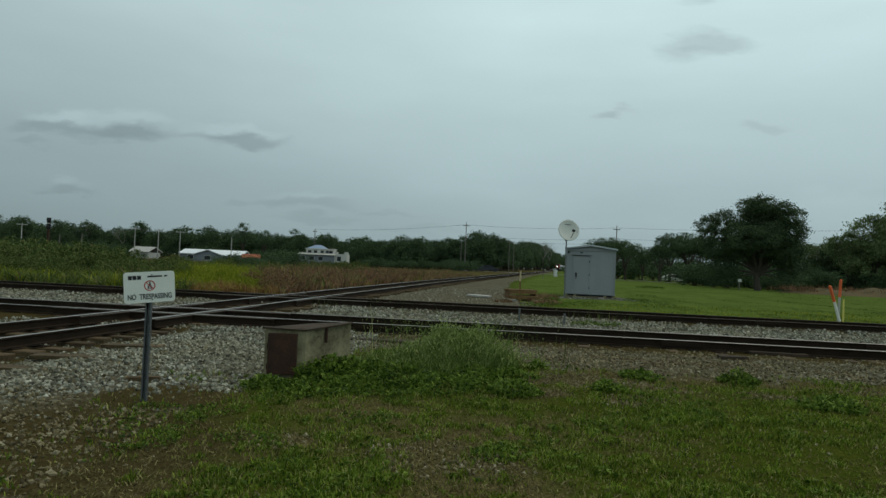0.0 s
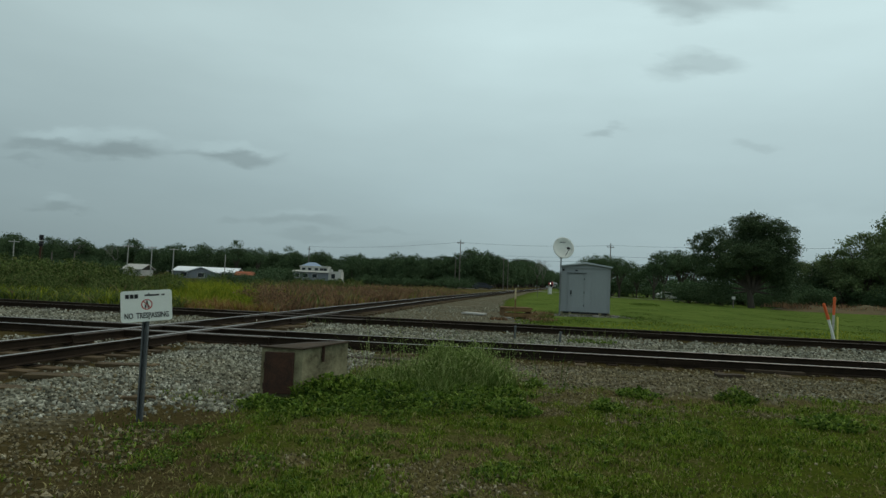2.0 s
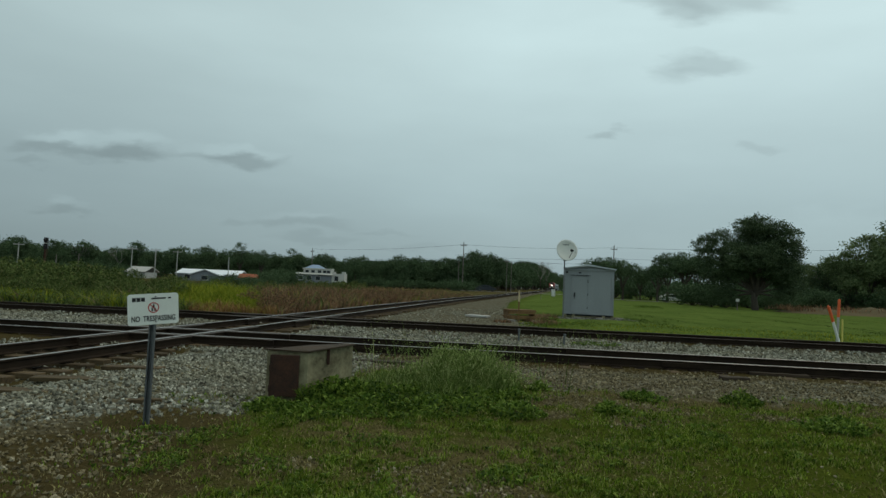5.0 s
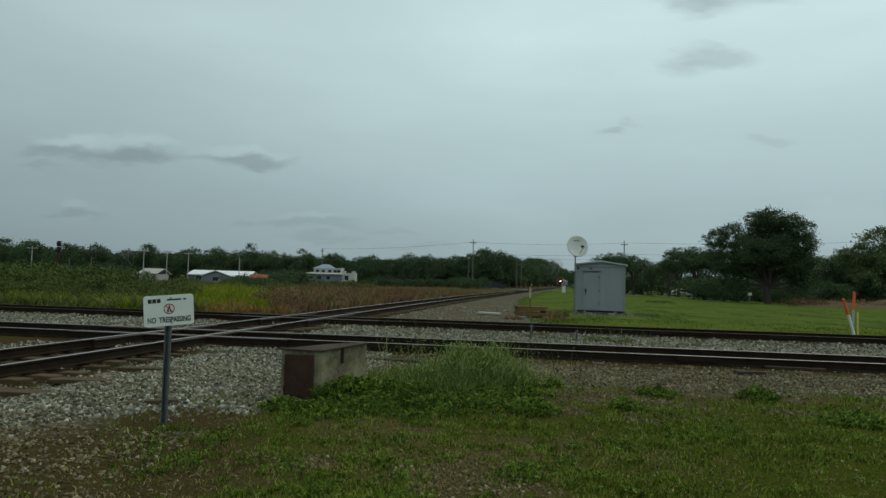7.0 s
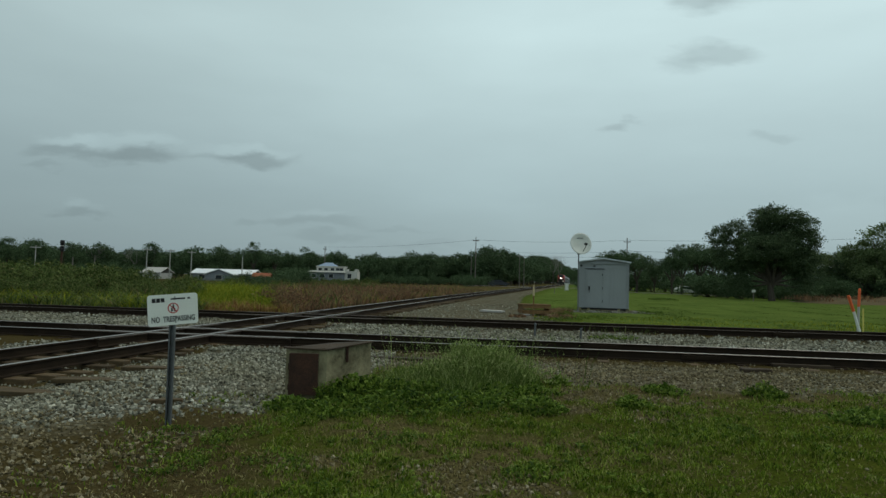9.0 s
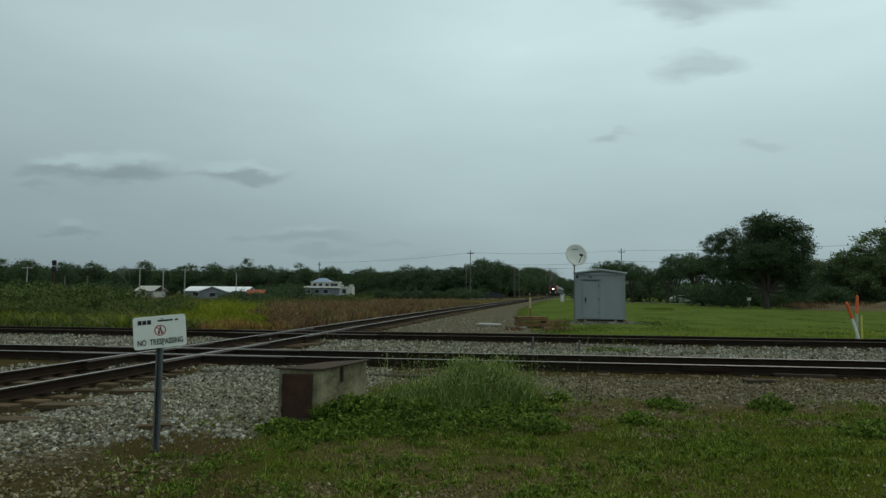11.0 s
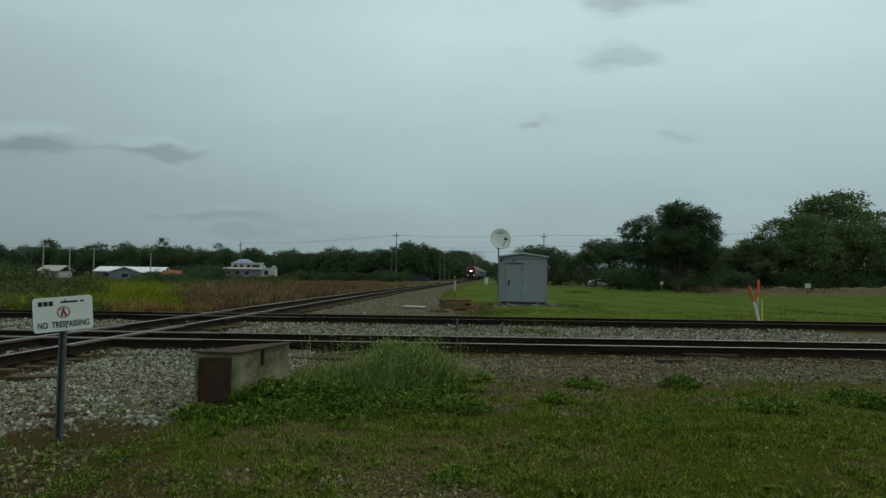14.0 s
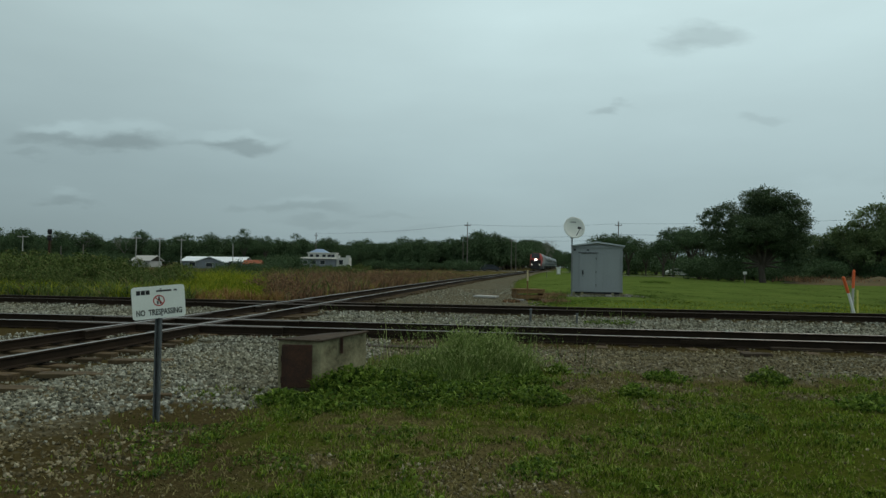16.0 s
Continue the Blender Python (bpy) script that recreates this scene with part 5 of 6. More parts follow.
def rubble():
    r = np.random.RandomState(61)
    spots = [(6.3, 32.9, 0.8, 0.35), (7.4, 32.75, 0.5, 0.3), (9.6, 32.7, 0.7, 0.3), (10.1, 33.0, 0.6, 0.4), (8.5, 32.6, 0.6, 0.25), (5.9, 33.3, 0.5, 0.3), (3.5, 28.5, 0.5, 0.3), (4.6, 28.5, 0.4, 0.25)]
    for x, y, w, d in spots:
        n = 9
        ring = [(w * math.cos(6.283 * k / n) * r.uniform(0.7, 1.1) / 2, d * math.sin(6.283 * k / n) * r.uniform(0.7, 1.1) / 2) for k in range(n)]
        bm = prism(ring, -0.05, r.uniform(0.05, 0.10))
        bmesh.ops.bevel(bm, geom=bm.edges[:], offset=0.012, segments=1, affect="EDGES")
        ob = new("rubble_slab", mesh_of("rubble_slab", tidy(bm), M_ROAD))
        ob.matrix_world = pose(x, y, ground_z(x, y), r.uniform(-3, 3), r.uniform(-3, 3), r.uniform(0, 90))
        tagged(ob, "flat grey concrete piece lying flat in the grass", "rubble", "rubble pieces")


rubble()


def tube_marker(x, y, h, dx, dy, r=0.045, tube=M_PVC):
    t = base("marker_post", pose(x, y, ground_z(x, y) - 0.03), "white plastic marker post with an orange top", "marker post", "marker posts")
    top, cut = Vector((dx, dy, h)), 0.60
    part("tube", rod((0, 0, -0.1), top * cut, r, r, 12), tube, t)
    bm = rod(top * cut, top * 0.97, r * 1.12, r * 1.12, 12)
    rod(top * 0.97, top, r * 1.12, r * 0.6, 12, bm)
    part("cap", bm, M_ORANGE, t, "orange plastic sleeve")


tube_marker(14.45, 22.2, 1.42, -0.46, 0.0)
# white tube in shade: the shade is put in as a grey material
tube_marker(14.74, 22.9, 1.66, 0.15, 0.1, 0.042, M_PALEPOLE_SHADETUBE)
st = base("survey_stake", pose(14.66, 22.45, 0.0), "thin yellow painted survey stake", "stake")
part("shaft", box(-0.025, 0.025, -0.015, 0.015, -0.2, 0.92, 0.004), M_YPAINT, st)


def short_post(x, y, h, mat, label):
    t = base("short_post", pose(x, y, ground_z(x, y)), label, "post")
    part("shaft", rod((0, 0, -0.1), (0.01, 0, h), 0.03, 0.03, 8), mat, t)
    part("cap", rod((0.01, 0, h), (0.01, 0, h + 0.03), 0.04, 0.035, 8), mat, t)


short_post(2.55, 18.2, 0.38, M_GALV, "short grey steel post in the ballast")
short_post(3.75, 17.6, 0.30, M_GALV, "short grey steel post in the ballast")
short_post(13.0, 80.0, 1.1, M_POLE, "short weathered post beside the gravel road")


# ---- joint bars, planks and scraps ----
def joint_bars():
    yaw = math.degrees(math.atan(CROSS_SLOPE))
    n = Vector((-math.sin(radians(yaw)), math.cos(radians(yaw)), 0))
    bar = mesh_of("joint_bar", tidy(box(-0.42, 0.42, -0.022, 0.022, -0.135, -0.045, 0.006)), M_RAIL)
    nut = mesh_of("bolt", tidy(rod((0, -0.03, 0), (0, 0.0, 0), 0.017, 0.017, 6)), M_RAIL)
    for parent, y0, places in ((near_track, NEAR_Y, (-11.5, 1.2, 7.6, 19.0)), (far_track, FAR_Y, (-15, -2.4, 9.4, 12.9))):
        for k, x in enumerate(places):
            for side in (-1, 1):
                q = Vector((x + 2.3 * side, y0 + CROSS_SLOPE * (x + 2.3 * side), RAIL_TOP)) + n * side * GAUGE - n * 0.036
                b = new("joint_bar", bar)
                b.parent = parent
                b.matrix_local = Matrix.Translation(q) @ pose(0, 0, 0, 0, 0, yaw)
                for dx in (-0.3, -0.1, 0.1, 0.3):
                    o = new("bolt", nut)
                    o.parent = b
                    o.matrix_local = pose(dx, -0.018, -0.09)


joint_bars()


def plank(x, y, length, width, yaw, label, mat, z=0.0, tilt=0.0):
    bm = box(-length / 2, length / 2, -width / 2, width / 2, 0, 0.06, 0.008)
    bmesh.ops.subdivide_edges(bm, edges=[e for e in bm.edges if e.calc_length() > length * 0.8], cuts=4)
    for v in bm.verts:
        v.co += Vector((0.02 * noise.noise(v.co * 7), 0.015 * noise.noise(v.co * 6 + Vector((3, 0, 0))), 0.01 * noise.noise(v.co * 4)))
    ob = new("old_plank", mesh_of("old_plank", tidy(bm), mat))
    ob.matrix_world = pose(x, y, ground_z(x, y) + z, 0, tilt, yaw)
    tagged(ob, label, "plank")


plank(5.75, 11.55, 0.55, 0.16, 4, "dark rotten timber scrap lying on ballast", M_CAPD)
plank(7.0, 12.35, 1.1, 0.2, -9, "grey split tie end beside the rail", M_CAPD)
plank(-3.25, 7.25, 0.4, 0.09, 14, "dark timber splinter on the gravel", M_TIE)
plank(-4.55, 9.7, 0.9, 0.2, 6, "weathered loose tie piece beside the rail", M_TIE)
plank(-4.9, 8.6, 1.0, 0.22, 4, "rotten yellow-brown tie end in the gravel", M_CAPW)
plank(-5.15, 7.7, 1.2, 0.22, -2, "rotten yellow-brown tie end in the gravel", M_CAPW)
plank(-0.9, 12.1, 1.8, 0.2, -7, "long weathered timber lying beside the near rail", M_CAPD)


# ---- poles and wires ----
def power_pole(x, y, h, arms, mat, label, r=0.16):
    t = base("utility_pole", pose(x, y, ground_z(x, y)), label, "utility pole", "utility poles")
    part("shaft", rod((0, 0, -0.4), (0, 0, h), r, r * 0.62, 10), mat, t)
    for z, w in arms:
        part("crossarm", box(-w, w, -0.07, 0.07, z - 0.08, z + 0.08, 0.01), mat, t)
        for k in (-0.9, 0.9):
            part("insulator", rod((k * w, 0, z + 0.08), (k * w, 0, z + 0.3), 0.05, 0.04, 8), M_TGREY, t)
    return t


BROWN_POLE = "tall weathered timber utility pole with a short crossarm"
PALE_POLE = "pale concrete utility pole with a crossarm"
power_pole(5.24, 140, 10.75, [(10.0, 0.7)], M_POLE, BROWN_POLE, 0.13)
power_pole(4.25, 138, 6.4, [], M_POLE, "short timber pole beside a taller one", 0.10)
power_pole(41.1, 150, 12.1, [(11.2, 0.8)], M_POLE, BROWN_POLE)
power_pole(-37.0, 185, 10.5, [(9.6, 0.5)], M_POLE, BROWN_POLE)
power_pole(14.9, 140, 7.2, [(6.8, 0.5)], M_POLE, BROWN_POLE, 0.09)
power_pole(15.9, 140, 7.1, [], M_POLE, "slim weathered timber pole beside another", 0.09)
for u, y, h in ((-0.482, 140, 7.0), (-0.445, 150, 7.3), (-0.411, 155, 7.2), (-0.33, 160, 6.2), (-0.66, 130, 6.6), (-0.565, 120, 4.6), (-0.60, 120, 4.2)):
    power_pole(u * y, y, h, [(h - 0.4, 1.1)] if h > 6.5 else [], M_PALEPOLE_SHADETUBE if h > 5 else M_POLE, PALE_POLE if h > 5 else "thin far timber pole", 0.13)


def wire(a, b, sag, r=0.02):
    cu = bpy.data.curves.new("wire", "CURVE")
    cu.dimensions, cu.bevel_depth, cu.bevel_resolution = "3D", r, 0
    sp = cu.splines.new("POLY")
    n = 14
    sp.points.add(n)
    for i in range(n + 1):
        t = i / n
        p = Vector(a).lerp(Vector(b), t)
        sp.points[i].co = (p.x, p.y, p.z - sag * 4 * t * (1 - t), 1)
    cu.materials.append(M_WIRE)
    ob = new("overhead_wire", cu)
    tagged(ob, "thin dark overhead power wire between poles", "wire", "overhead wires")


wire((5.24, 140, 10.6), (41.1, 150, 12.0), 0.5)
wire((5.24, 140, 8.2), (41.1, 150, 9.4), 0.5)
wire((5.24, 140, 7.4), (41.1, 150, 8.2), 0.4)
wire((-37.0, 185, 10.4), (5.24, 140, 10.6), 0.6)
wire((41.1, 150, 12.0), (90, 120, 12.0), 0.5)
wire((41.1, 150, 9.4), (90, 120, 9.2), 0.4)
for a, b in ((-0.66 * 130, -0.482 * 140), (-0.482 * 140, -0.445 * 150), (-0.445 * 150, -0.411 * 155)):
    wire((a, 140, 6.6), (b, 146, 6.9), 0.3, 0.018)


def signal_mast():
    t = base("signal_mast", pose(-61.8, 100, 0.25), "rusty railway signal mast with two stacked black signal heads", "railway signal")
    part("mast", rod((-0.12, 0, -0.3), (0, 0, 5.6), 0.2, 0.15, 10), M_RUST, t)
    for z in (5.75, 4.75):
        head = part("signal_head", box(-0.29, 0.29, -0.16, 0.16, z - 0.40, z + 0.40, 0.06), M_BLACK, t)
        part("hood", rod((0, -0.45, z + 0.05), (0, -0.16, z), 0.16, 0.18, 12), M_BLACK, head)
        part("lens", rod((0, -0.19, z), (0, -0.165, z), 0.11, 0.11, 12), M_GLASS, head)
    part("name_plate", box(-0.3, 0.3, -0.2, -0.17, 5.2, 5.3), M_WALLW, t)
    for x in (-0.2, 0.2):
        part("ladder_rail", rod((x - 0.08, 0.24, 0), (x, 0.24, 4.4), 0.03, 0.03, 6), M_RUST, t)
    for k in range(12):
        part("ladder_rung", rod((-0.26, 0.24, 0.3 + 0.34 * k), (0.18, 0.24, 0.3 + 0.34 * k), 0.018, 0.018, 6), M_RUST, t)


signal_mast()


def signal_cabinet():
    t = base("signal_cabinet", pose(19.9, 110, ground_z(19.9, 110)) @ Matrix.Diagonal((0.8, 0.8, 0.95, 1)), "white metal signal cabinet beside the far track", "cabinet")
    body = part("body", box(-0.38, 0.38, -0.3, 0.3, -0.2, 1.2, 0.02), M_WALLW, t)
    part("roof", box(-0.44, 0.44, -0.36, 0.36, 1.2, 1.28, 0.02), M_CARW, t)
    door = part("door", box(-0.32, 0.32, -0.33, -0.3, 0.1, 1.1, 0.01), M_CARW, t)
    part("handle", box(0.2, 0.24, -0.37, -0.33, 0.55, 0.7), M_SHEDDARK, door)


signal_cabinet()


# ---- houses ----
def gable_house(name, x, y, yaw, w, d, h, rise_, wall, roof, label, windows, zb=0.0, ridge_along_x=True):
    t = base(name, pose(x, y, zb, 0, 0, yaw), label, "house")
    if ridge_along_x:
        bm = bmesh.new()
        box(-w / 2, w / 2, -d / 2, d / 2, -0.4, h, 0, bm)
        part("wall", bm, wall, t)
        rb = profile([(-d / 2 - 0.5, h - 0.02), (0, h + rise_), (d / 2 + 0.5, h - 0.02), (d / 2 + 0.5, h + 0.14), (0, h + rise_ + 0.16), (-d / 2 - 0.5, h + 0.14)], -w / 2 - 0.4, w / 2 + 0.4)
        r = part("roof", rb, roof, t)
        r.matrix_local = pose(0, 0, 0, 0, 0, 90)
    else:
        part("wall", profile([(-w / 2, -0.4), (w / 2, -0.4), (w / 2, h), (0, h + rise_), (-w / 2, h)], -d / 2, d / 2), wall, t)
        part("roof", profile([(-w / 2 - 0.5, h - 0.02), (0, h + rise_ + 0.01), (w / 2 + 0.5, h - 0.02), (w / 2 + 0.5, h + 0.14), (0, h + rise_ + 0.18), (-w / 2 - 0.5, h + 0.14)], -d / 2 - 0.4, d / 2 + 0.4), roof, t)
    for wx, wz, ww, wh in windows:
        f = part("window", box(wx - ww / 2 - 0.08, wx + ww / 2 + 0.08, -d / 2 - 0.05, -d / 2 + 0.02, wz - 0.08, wz + wh + 0.08), M_WALLW, t)
        part("pane", box(wx - ww / 2, wx + ww / 2, -d / 2 - 0.07, -d / 2 - 0.05, wz, wz + wh), M_GLASS, f)
    return t


def houses():
    gable_house("barn", -58.3, 165, 4, 15, 9, 1.75, 1.1, M_WALLG, M_ROOFW, "long low barn with a white metal roof and dark grey walls", [(-5, 0.5, 1.4, 1.0), (0, 0.4, 1.6, 1.2), (5, 0.5, 1.4, 1.0)])
    gable_house("barn_wing", -57.5, 158.5, 4, 6.5, 4, 1.5, 1.3, M_WALLG, M_ROOFW, "gabled wing of the low barn under white roofing", [(0, 0.4, 1.5, 1.0)], 0, False)
    gable_house("tent_roofed_store", -70.5, 152, -8, 4.4, 5, 1.0, 1.2, M_WALLP, M_WALLP, "pale grey store with a rounded roof behind shrubs", [], 0.6, True)
    gable_house("small_house", -47.6, 160, 10, 3.8, 4.4, 1.2, 0.9, M_WALLG, M_ROOFO, "small house with an orange clay roof among weeds", [(0, 0.3, 1.0, 0.8)], 0, True)
    t = gable_house("white_house", -26.8, 142, 0, 9.6, 7, 1.75, 0.35, M_WALLG, M_WALLW, "two-tiered white house with a blue-grey hipped upper roof", [(-3.5, 0.3, 1.2, 1.0), (-1.2, 0.3, 1.2, 1.0), (1.2, 0.3, 1.2, 1.0)])
    up = part("upper_storey", box(-3.2, 4.3, -1.5, 3, 1.9, 3.25), M_WALLW, t)
    for x in (-2.2, -0.6, 1.2, 2.6, 3.6):
        part("upper_window", box(x - 0.45, x + 0.45, -1.56, -1.5, 2.3, 2.95), M_GLASS, up)
    part("parapet", box(-3.4, 4.5, -1.7, 3.2, 3.25, 3.5, 0.02), M_WALLW, t)
    bm = bmesh.new()
    lo = [bm.verts.new(p) for p in ((-3.0, -1.4, 3.5), (2.2, -1.4, 3.5), (2.2, 2.8, 3.5), (-3.0, 2.8, 3.5))]
    hi = [bm.verts.new(p) for p in ((-1.2, 0.5, 4.5), (0.5, 0.5, 4.5))]
    for f in ((lo[0], lo[1], hi[1], hi[0]), (lo[1], lo[2], hi[1]), (lo[2], lo[3], hi[0], hi[1]), (lo[3], lo[0], hi[0]), (lo[3], lo[2], lo[1], lo[0])):
        bm.faces.new(f)
    part("upper_roof", bm, M_ROOFB, t)
    t.matrix_world = pose(-27.3, 142, 1.2, 0, 0, 0) @ Matrix.Scale(0.81, 4)
    part("plinth", box(-4.7, 8.1, -3.3, 3.3, -2.2, -0.38), M_WALLG, t)
    part("side_annexe", box(4.8, 8.2, -3, 2, -0.4, 2.2, 0.02), M_WALLW, t)
    part("annexe_opening", box(5.6, 6.6, -3.05, -3.0, 0.3, 1.5), M_GLASS, t)
    for x in (5.2, 7.9):
        part("turret", box(x - 0.5, x + 0.5, -2.6, -1.6, 2.2, 2.75, 0.02), M_WALLW, t)


houses()


def car(x, y, yaw, mat, label, z, length=4.6):
    t = base("parked_car", pose(x, y, z, 0, 0, yaw), label, "car")
    L = length / 2
    bm = profile([(-L, 0.3), (L, 0.3), (L, 0.72), (L * 0.52, 0.92), (L * 0.22, 1.4), (-L * 0.55, 1.42), (-L * 0.85, 0.98), (-L, 0.9)], -0.85, 0.85)
    bmesh.ops.bevel(bm, geom=bm.edges[:], offset=0.06, segments=2, affect="EDGES")
    part("body", bm, mat, t)
    part("side_window", box(-L * 0.6, L * 0.25, -0.87, -0.84, 0.95, 1.32, 0.01), M_GLASS, t)
    for wx in (-L * 0.62, L * 0.62):
        for wy in (-0.8, 0.8):
            w = part("wheel", rod((wx, wy - 0.1, 0.32), (wx, wy + 0.1, 0.32), 0.32, 0.32, 16), M_RUBBER, t)
            part("rim", rod((wx, wy - 0.115, 0.32), (wx, wy + 0.115, 0.32), 0.18, 0.18, 12), M_GALV, w)


car(10.7, 143, 2, M_CARD, "dark parked car on the far crossing road", ground_z(10.7, 143) + 0.07)
car(42.8, 116, 4, M_CARW, "white parked car behind the roadside trees", ground_z(42.8, 116), 4.4)


def small_board(x, y, h, w):
    t = base("small_notice", pose(x, y, ground_z(x, y)), "small pale notice board on a thin post by the trees", "sign")
    part("post", box(-0.04, 0.04, -0.03, 0.03, -0.2, h), M_POLE, t)
    part("board", box(-w / 2, w / 2, -0.06, -0.03, h - w * 0.75, h, 0.01), M_WALLW, t)


small_board(33.1, 70, 1.25, 0.4)
small_board(47.8, 65.5, 1.35, 0.66)


def earth_bank():
    bm = bmesh.new()
    n, k = 44, 9
    rows = []
    for i in range(n + 1):
        u = i / n
        x, y = 38.5 + 36 * u, 72 - 3 * u
        row = []
        for j in range(k + 1):
            v = j / k * 2 - 1
            h = (1 - v * v) * ease(0, 0.12, u) * ease(1, 0.9, u) * (0.62 + 0.35 * ease(0.3, 0.6, u) + 0.5 * noise.noise((x * 0.3, v, 4)))
            h += 0.22 * noise.noise((x * 0.9, v * 2, 0)) * (1 - v * v)
            row.append(bm.verts.new((x, y + 4 * v, ground_z(x, y + 4 * v) - 0.04 + max(0, h))))
        rows.append(row)
    for a, b in zip(rows, rows[1:]):
        for j in range(k):
            bm.faces.new((a[j], b[j], b[j + 1], a[j + 1]))
    ob = new("earth_bank", mesh_of("earth_bank", tidy(bm), M_PILE, True))
    tagged(ob, "low bank of dry brown earth and brush in front of the wood", "earth bank", kind="structure")


def road(name, a, b, width, label):
    a, b = Vector(a), Vector(b)
    n = Vector((-(b - a).y, (b - a).x)).normalized() * width / 2
    bm = bmesh.new()
    rows = []
    for i in range(25):
        p = a.lerp(b, i / 24)
        rows.append([bm.verts.new((q.x, q.y, ground_z(q.x, q.y) + 0.07)) for q in (p - n, p, p + n)])
    for r0, r1 in zip(rows, rows[1:]):
        for k in (0, 1):
            bm.faces.new((r0[k], r0[k + 1], r1[k + 1], r1[k]))
    tagged(new(name, mesh_of(name, tidy(bm), M_ROAD)), label, "road", kind="structure")


road("road", (3, 145), (52, 137), 6.0, "pale grey road that crosses the far track")
road("lane", (22, 101), (62, 104), 3.0, "pale gravel lane below the roadside trees")
earth_bank()
brush = []
for _ in range(5000):
    u, v = rng.random(), rng.uniform(-0.7, 0.7)
    x, y = 38.5 + 36 * u, 72 - 3 * u + 4 * v
    brush.append((x, y, ground_z(x, y) + 0.35 * (1 - v * v), rng.uniform(0.2, 0.7)))
blades("bank_brush", brush, M_BROWN, "dry brown brush on the earth bank", "brush", 0.03, 0.9)


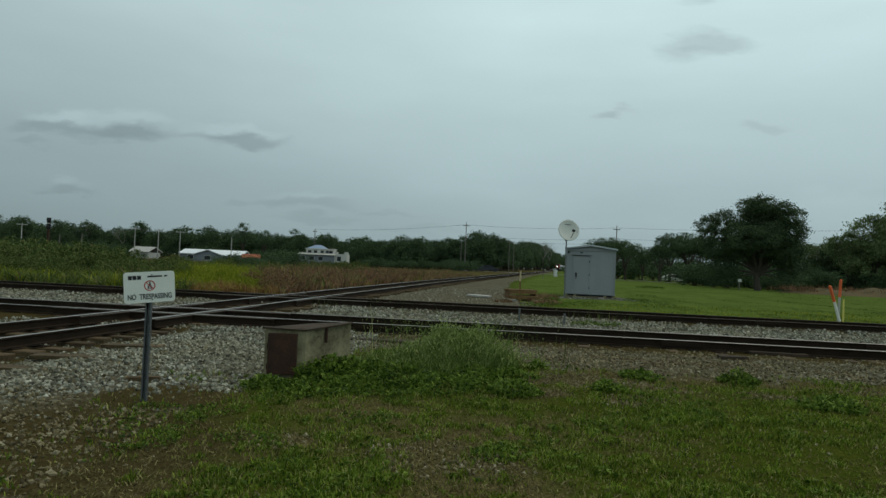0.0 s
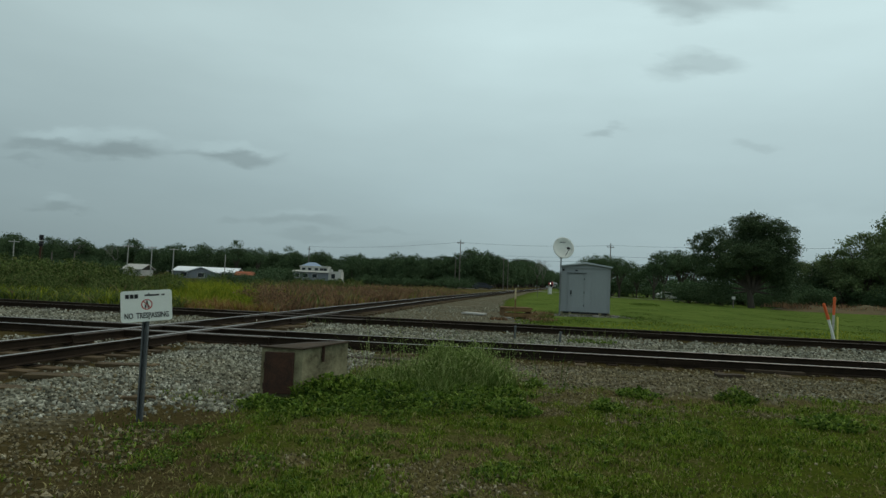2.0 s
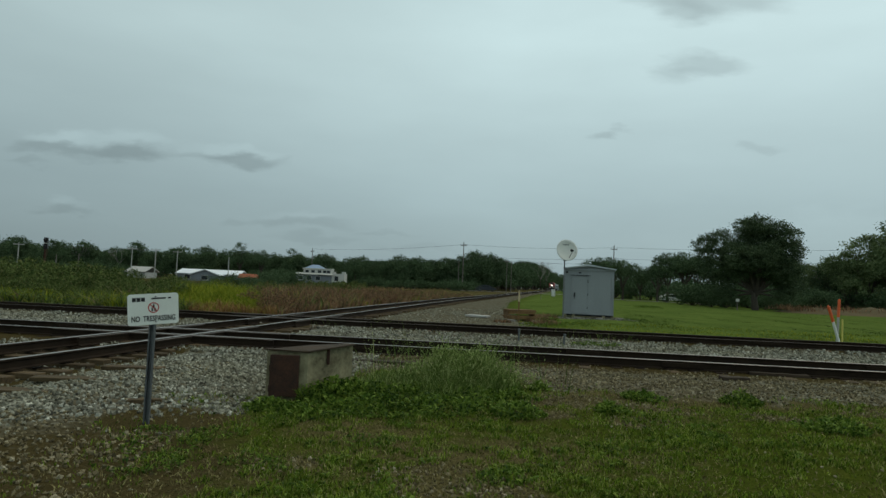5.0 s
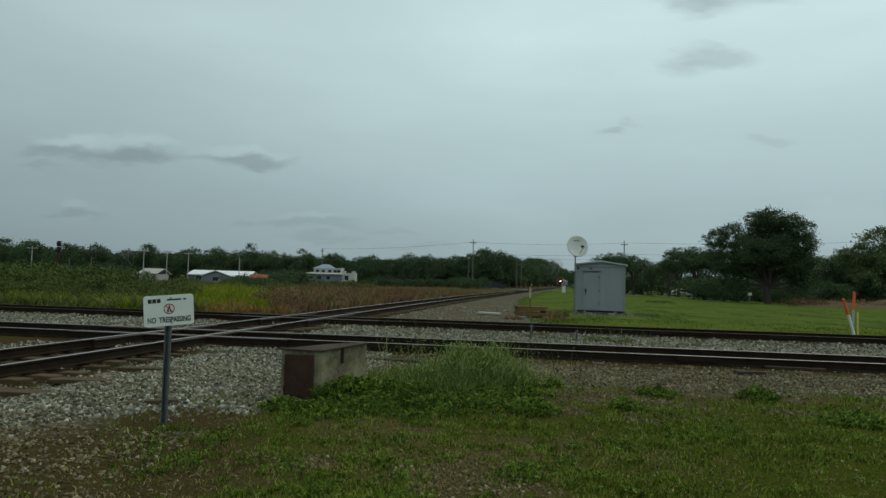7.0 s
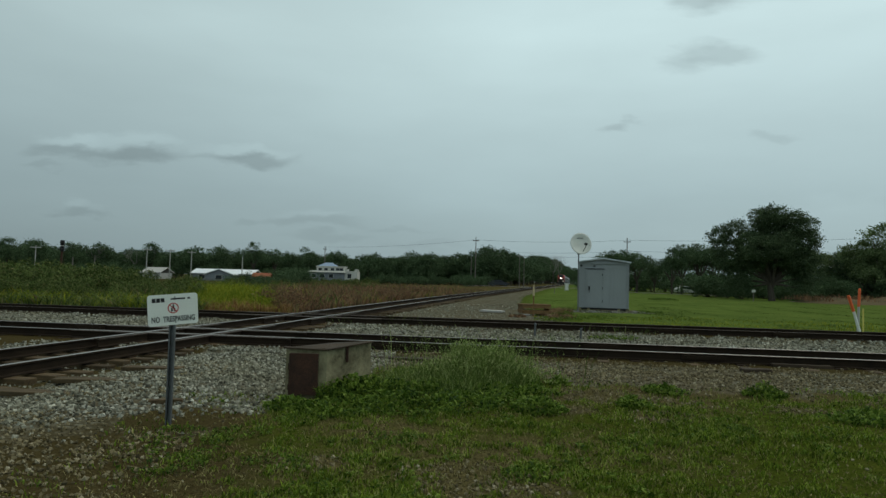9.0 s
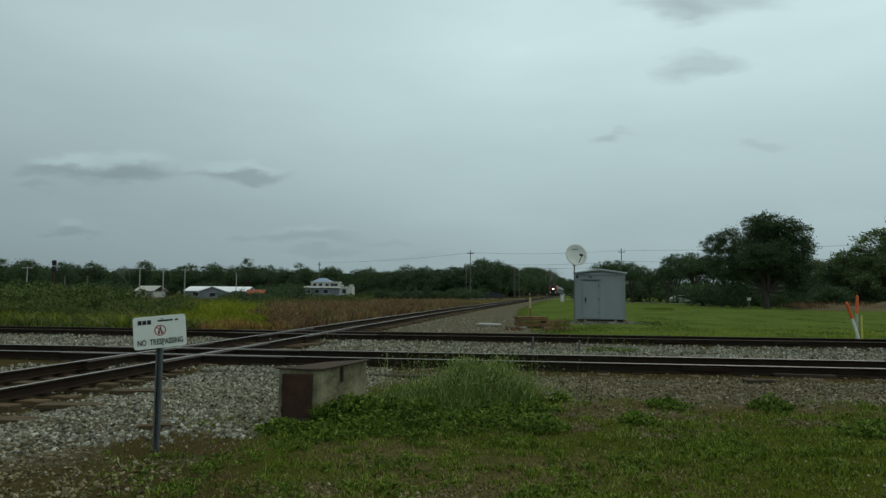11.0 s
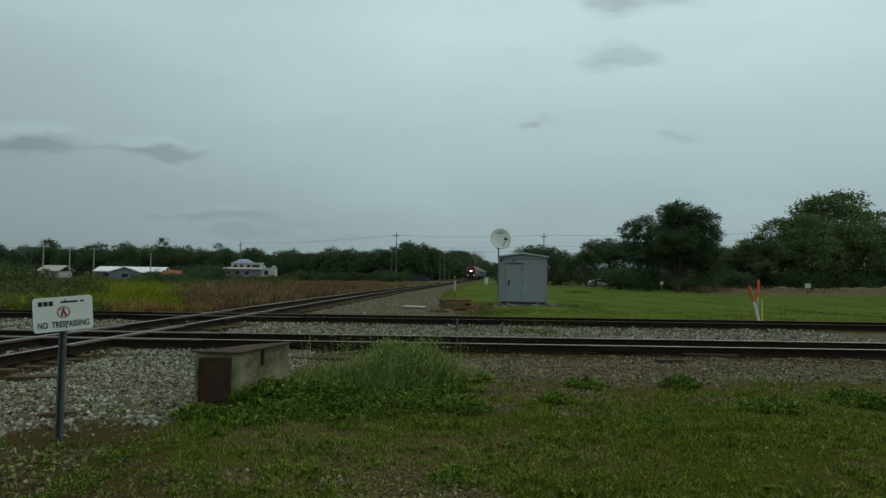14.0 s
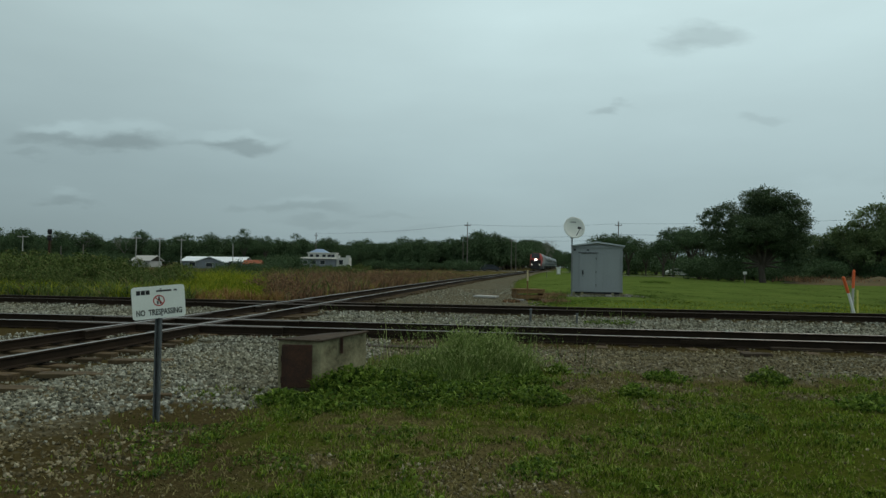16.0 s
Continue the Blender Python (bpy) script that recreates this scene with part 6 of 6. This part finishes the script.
# ---- train ----
def locomotive():
    t = base("locomotive", Matrix(), "black and red diesel passenger locomotive with lit headlight", "locomotive")
    w = 1.5
    # the nose points along -y
    hull = bmesh.new()
    side = [(-w, 1.1), (w, 1.1), (w, 3.5), (w * 0.86, 4.1), (w * 0.5, 4.38), (-w * 0.5, 4.38), (-w * 0.86, 4.1), (-w, 3.5)]
    profile(side, 1.6, 20.5, hull)
    part("body", hull, M_TGREY, t)
    nose = bmesh.new()
    a = [nose.verts.new((x, 1.6, z)) for x, z in side]
    front = [(-w * 0.86, 1.0), (w * 0.86, 1.0), (w * 0.86, 2.6), (w * 0.72, 3.75), (w * 0.45, 4.15), (-w * 0.45, 4.15), (-w * 0.72, 3.75), (-w * 0.86, 2.6)]
    back = [0.0, 0.0, 0.1, 0.85, 1.2, 1.2, 0.85, 0.1]
    b = [nose.verts.new((x, y, z)) for (x, z), y in zip(front, back)]
    for i in range(8):
        j = (i + 1) % 8
        nose.faces.new((a[i], a[j], b[j], b[i]))
    nose.faces.new(b)
    part("nose", nose, M_TRED, t)
    part("front_panel", prism([(-1.27, 2.62), (1.27, 2.62), (1.27, 1.0), (-1.27, 1.0)], 0, 0.05), M_TBLACK, t).matrix_local = pose(0, -0.02, 0, 90, 0, 0)
    ws = part("windscreen", box(-1.0, 1.0, -0.04, 0.02, 2.62, 3.75), M_GLASS, t)
    ws.matrix_local = Matrix.Translation((0, -0.02, 0)) @ Matrix(((1, 0, 0, 0), (0, 1, 0.65, -0.65 * 2.6), (0, 0, 1, 0), (0, 0, 0, 1)))
    part("headlight", box(-0.3, 0.3, -0.09, 0.0, 2.56, 2.88, 0.04), M_LAMP, t, "lit white headlight")
    for x in (-0.95, 0.95):
        part("ditch_light", rod((x, -0.1, 1.45), (x, -0.04, 1.45), 0.13, 0.13, 12), M_DITCH, t)
    part("pilot", prism([(-1.35, 0.15), (1.35, 0.15), (1.1, -0.35), (-1.1, -0.35)], 0.25, 1.1), M_TBLACK, t)
    part("coupler", box(-0.16, 0.16, -0.75, -0.2, 0.75, 1.0, 0.03), M_TBLACK, t)
    part("red_band", box(-w - 0.012, w + 0.012, 1.7, 7, 2.2, 3.5), M_TRED, t)
    for x in (-w - 0.02, w - 0.01):
        part("side_skirt", box(x, x + 0.03, 0.6, 20.4, 1.1, 1.7), M_TBLACK, t)
        part("cab_window", box(x, x + 0.03, 2.2, 3.4, 2.5, 3.2), M_GLASS, t)
    part("number_board", box(-0.4, 0.4, 0.75, 0.86, 3.84, 4.02, 0.01), M_TBLACK, t)
    for x in (-0.5, 0.5):
        part("wiper", rod((x, -0.03, 2.66), (x * 0.7, 0.42, 3.4), 0.02, 0.02, 6), M_TBLACK, t)
    part("fuel_tank", box(-1.3, 1.3, 8, 13, 0.35, 1.1, 0.05), M_TBLACK, t)
    for y0 in (2.6, 15.2):
        truck = part("truck", box(-1.2, 1.2, y0 - 0.3, y0 + 3.6, 0.45, 1.08, 0.05), M_TBLACK, t)
        for k in (0.3, 2.9):
            for x in (-0.75, 0.75):
                part("wheel", rod((x - 0.07, y0 + k, 0.5), (x + 0.07, y0 + k, 0.5), 0.5, 0.5, 18), M_RAIL, truck)
    part("roof_fan", rod((0, 14, 4.38), (0, 14, 4.5), 0.7, 0.7, 16), M_TBLACK, t)
    return t


def coach():
    t = base("passenger_coach", Matrix(), "stainless steel passenger coach with a dark window band", "railway coach", "train coaches")
    w = 1.5
    bm = profile([(-w, 1.1), (w, 1.1), (w, 3.4), (w * 0.8, 3.95), (w * 0.4, 4.15), (-w * 0.4, 4.15), (-w * 0.8, 3.95), (-w, 3.4)], 0.5, 25.3)
    part("body", bm, M_STEEL, t)
    part("roof", profile([(-w * 0.83, 3.93), (w * 0.83, 3.93), (w * 0.42, 4.19), (-w * 0.42, 4.19)], 0.55, 25.25), M_CARW, t)
    part("blue_band", box(-w - 0.01, w + 0.01, 0.6, 25.2, 1.5, 1.9), M_BLUE, t)
    for k in range(10):
        for x in (-w - 0.012, w - 0.02):
            part("window", box(x, x + 0.032, 2.4 + k * 2.15, 4.0 + k * 2.15, 2.2, 2.95), M_GLASS, t)
    for y0 in (2.4, 20.4):
        truck = part("truck", box(-1.15, 1.15, y0, y0 + 3.0, 0.45, 1.08, 0.05), M_TBLACK, t)
        for k in (0.3, 2.6):
            for x in (-0.75, 0.75):
                part("wheel", rod((x - 0.06, y0 + k, 0.46), (x + 0.06, y0 + k, 0.46), 0.46, 0.46, 16), M_RAIL, truck)
    return t


loco = locomotive()
cars = [coach()]
for _ in range(3):
    cars.append(copy_thing(cars[0], Matrix()))


def nose_y(t):
    """Where along the long track the nose stands at a time."""
    return 160.0 + 17.0 * (16.0 - t)


def on_track(y):
    yaw = math.atan2(-(main_x(y + 12) - main_x(y - 2)), 14)
    return Matrix.Translation((main_x(y), y, main_z(y))) @ Euler((0, 0, yaw)).to_matrix().to_4x4()


def motions():
    for k, ob in enumerate([loco, *cars]):
        back = 0 if k == 0 else 21.3 + 26.2 * (k - 1)
        walk(ob, [(t, on_track(nose_y(t) + back)) for t in range(0, 17)])


motions()
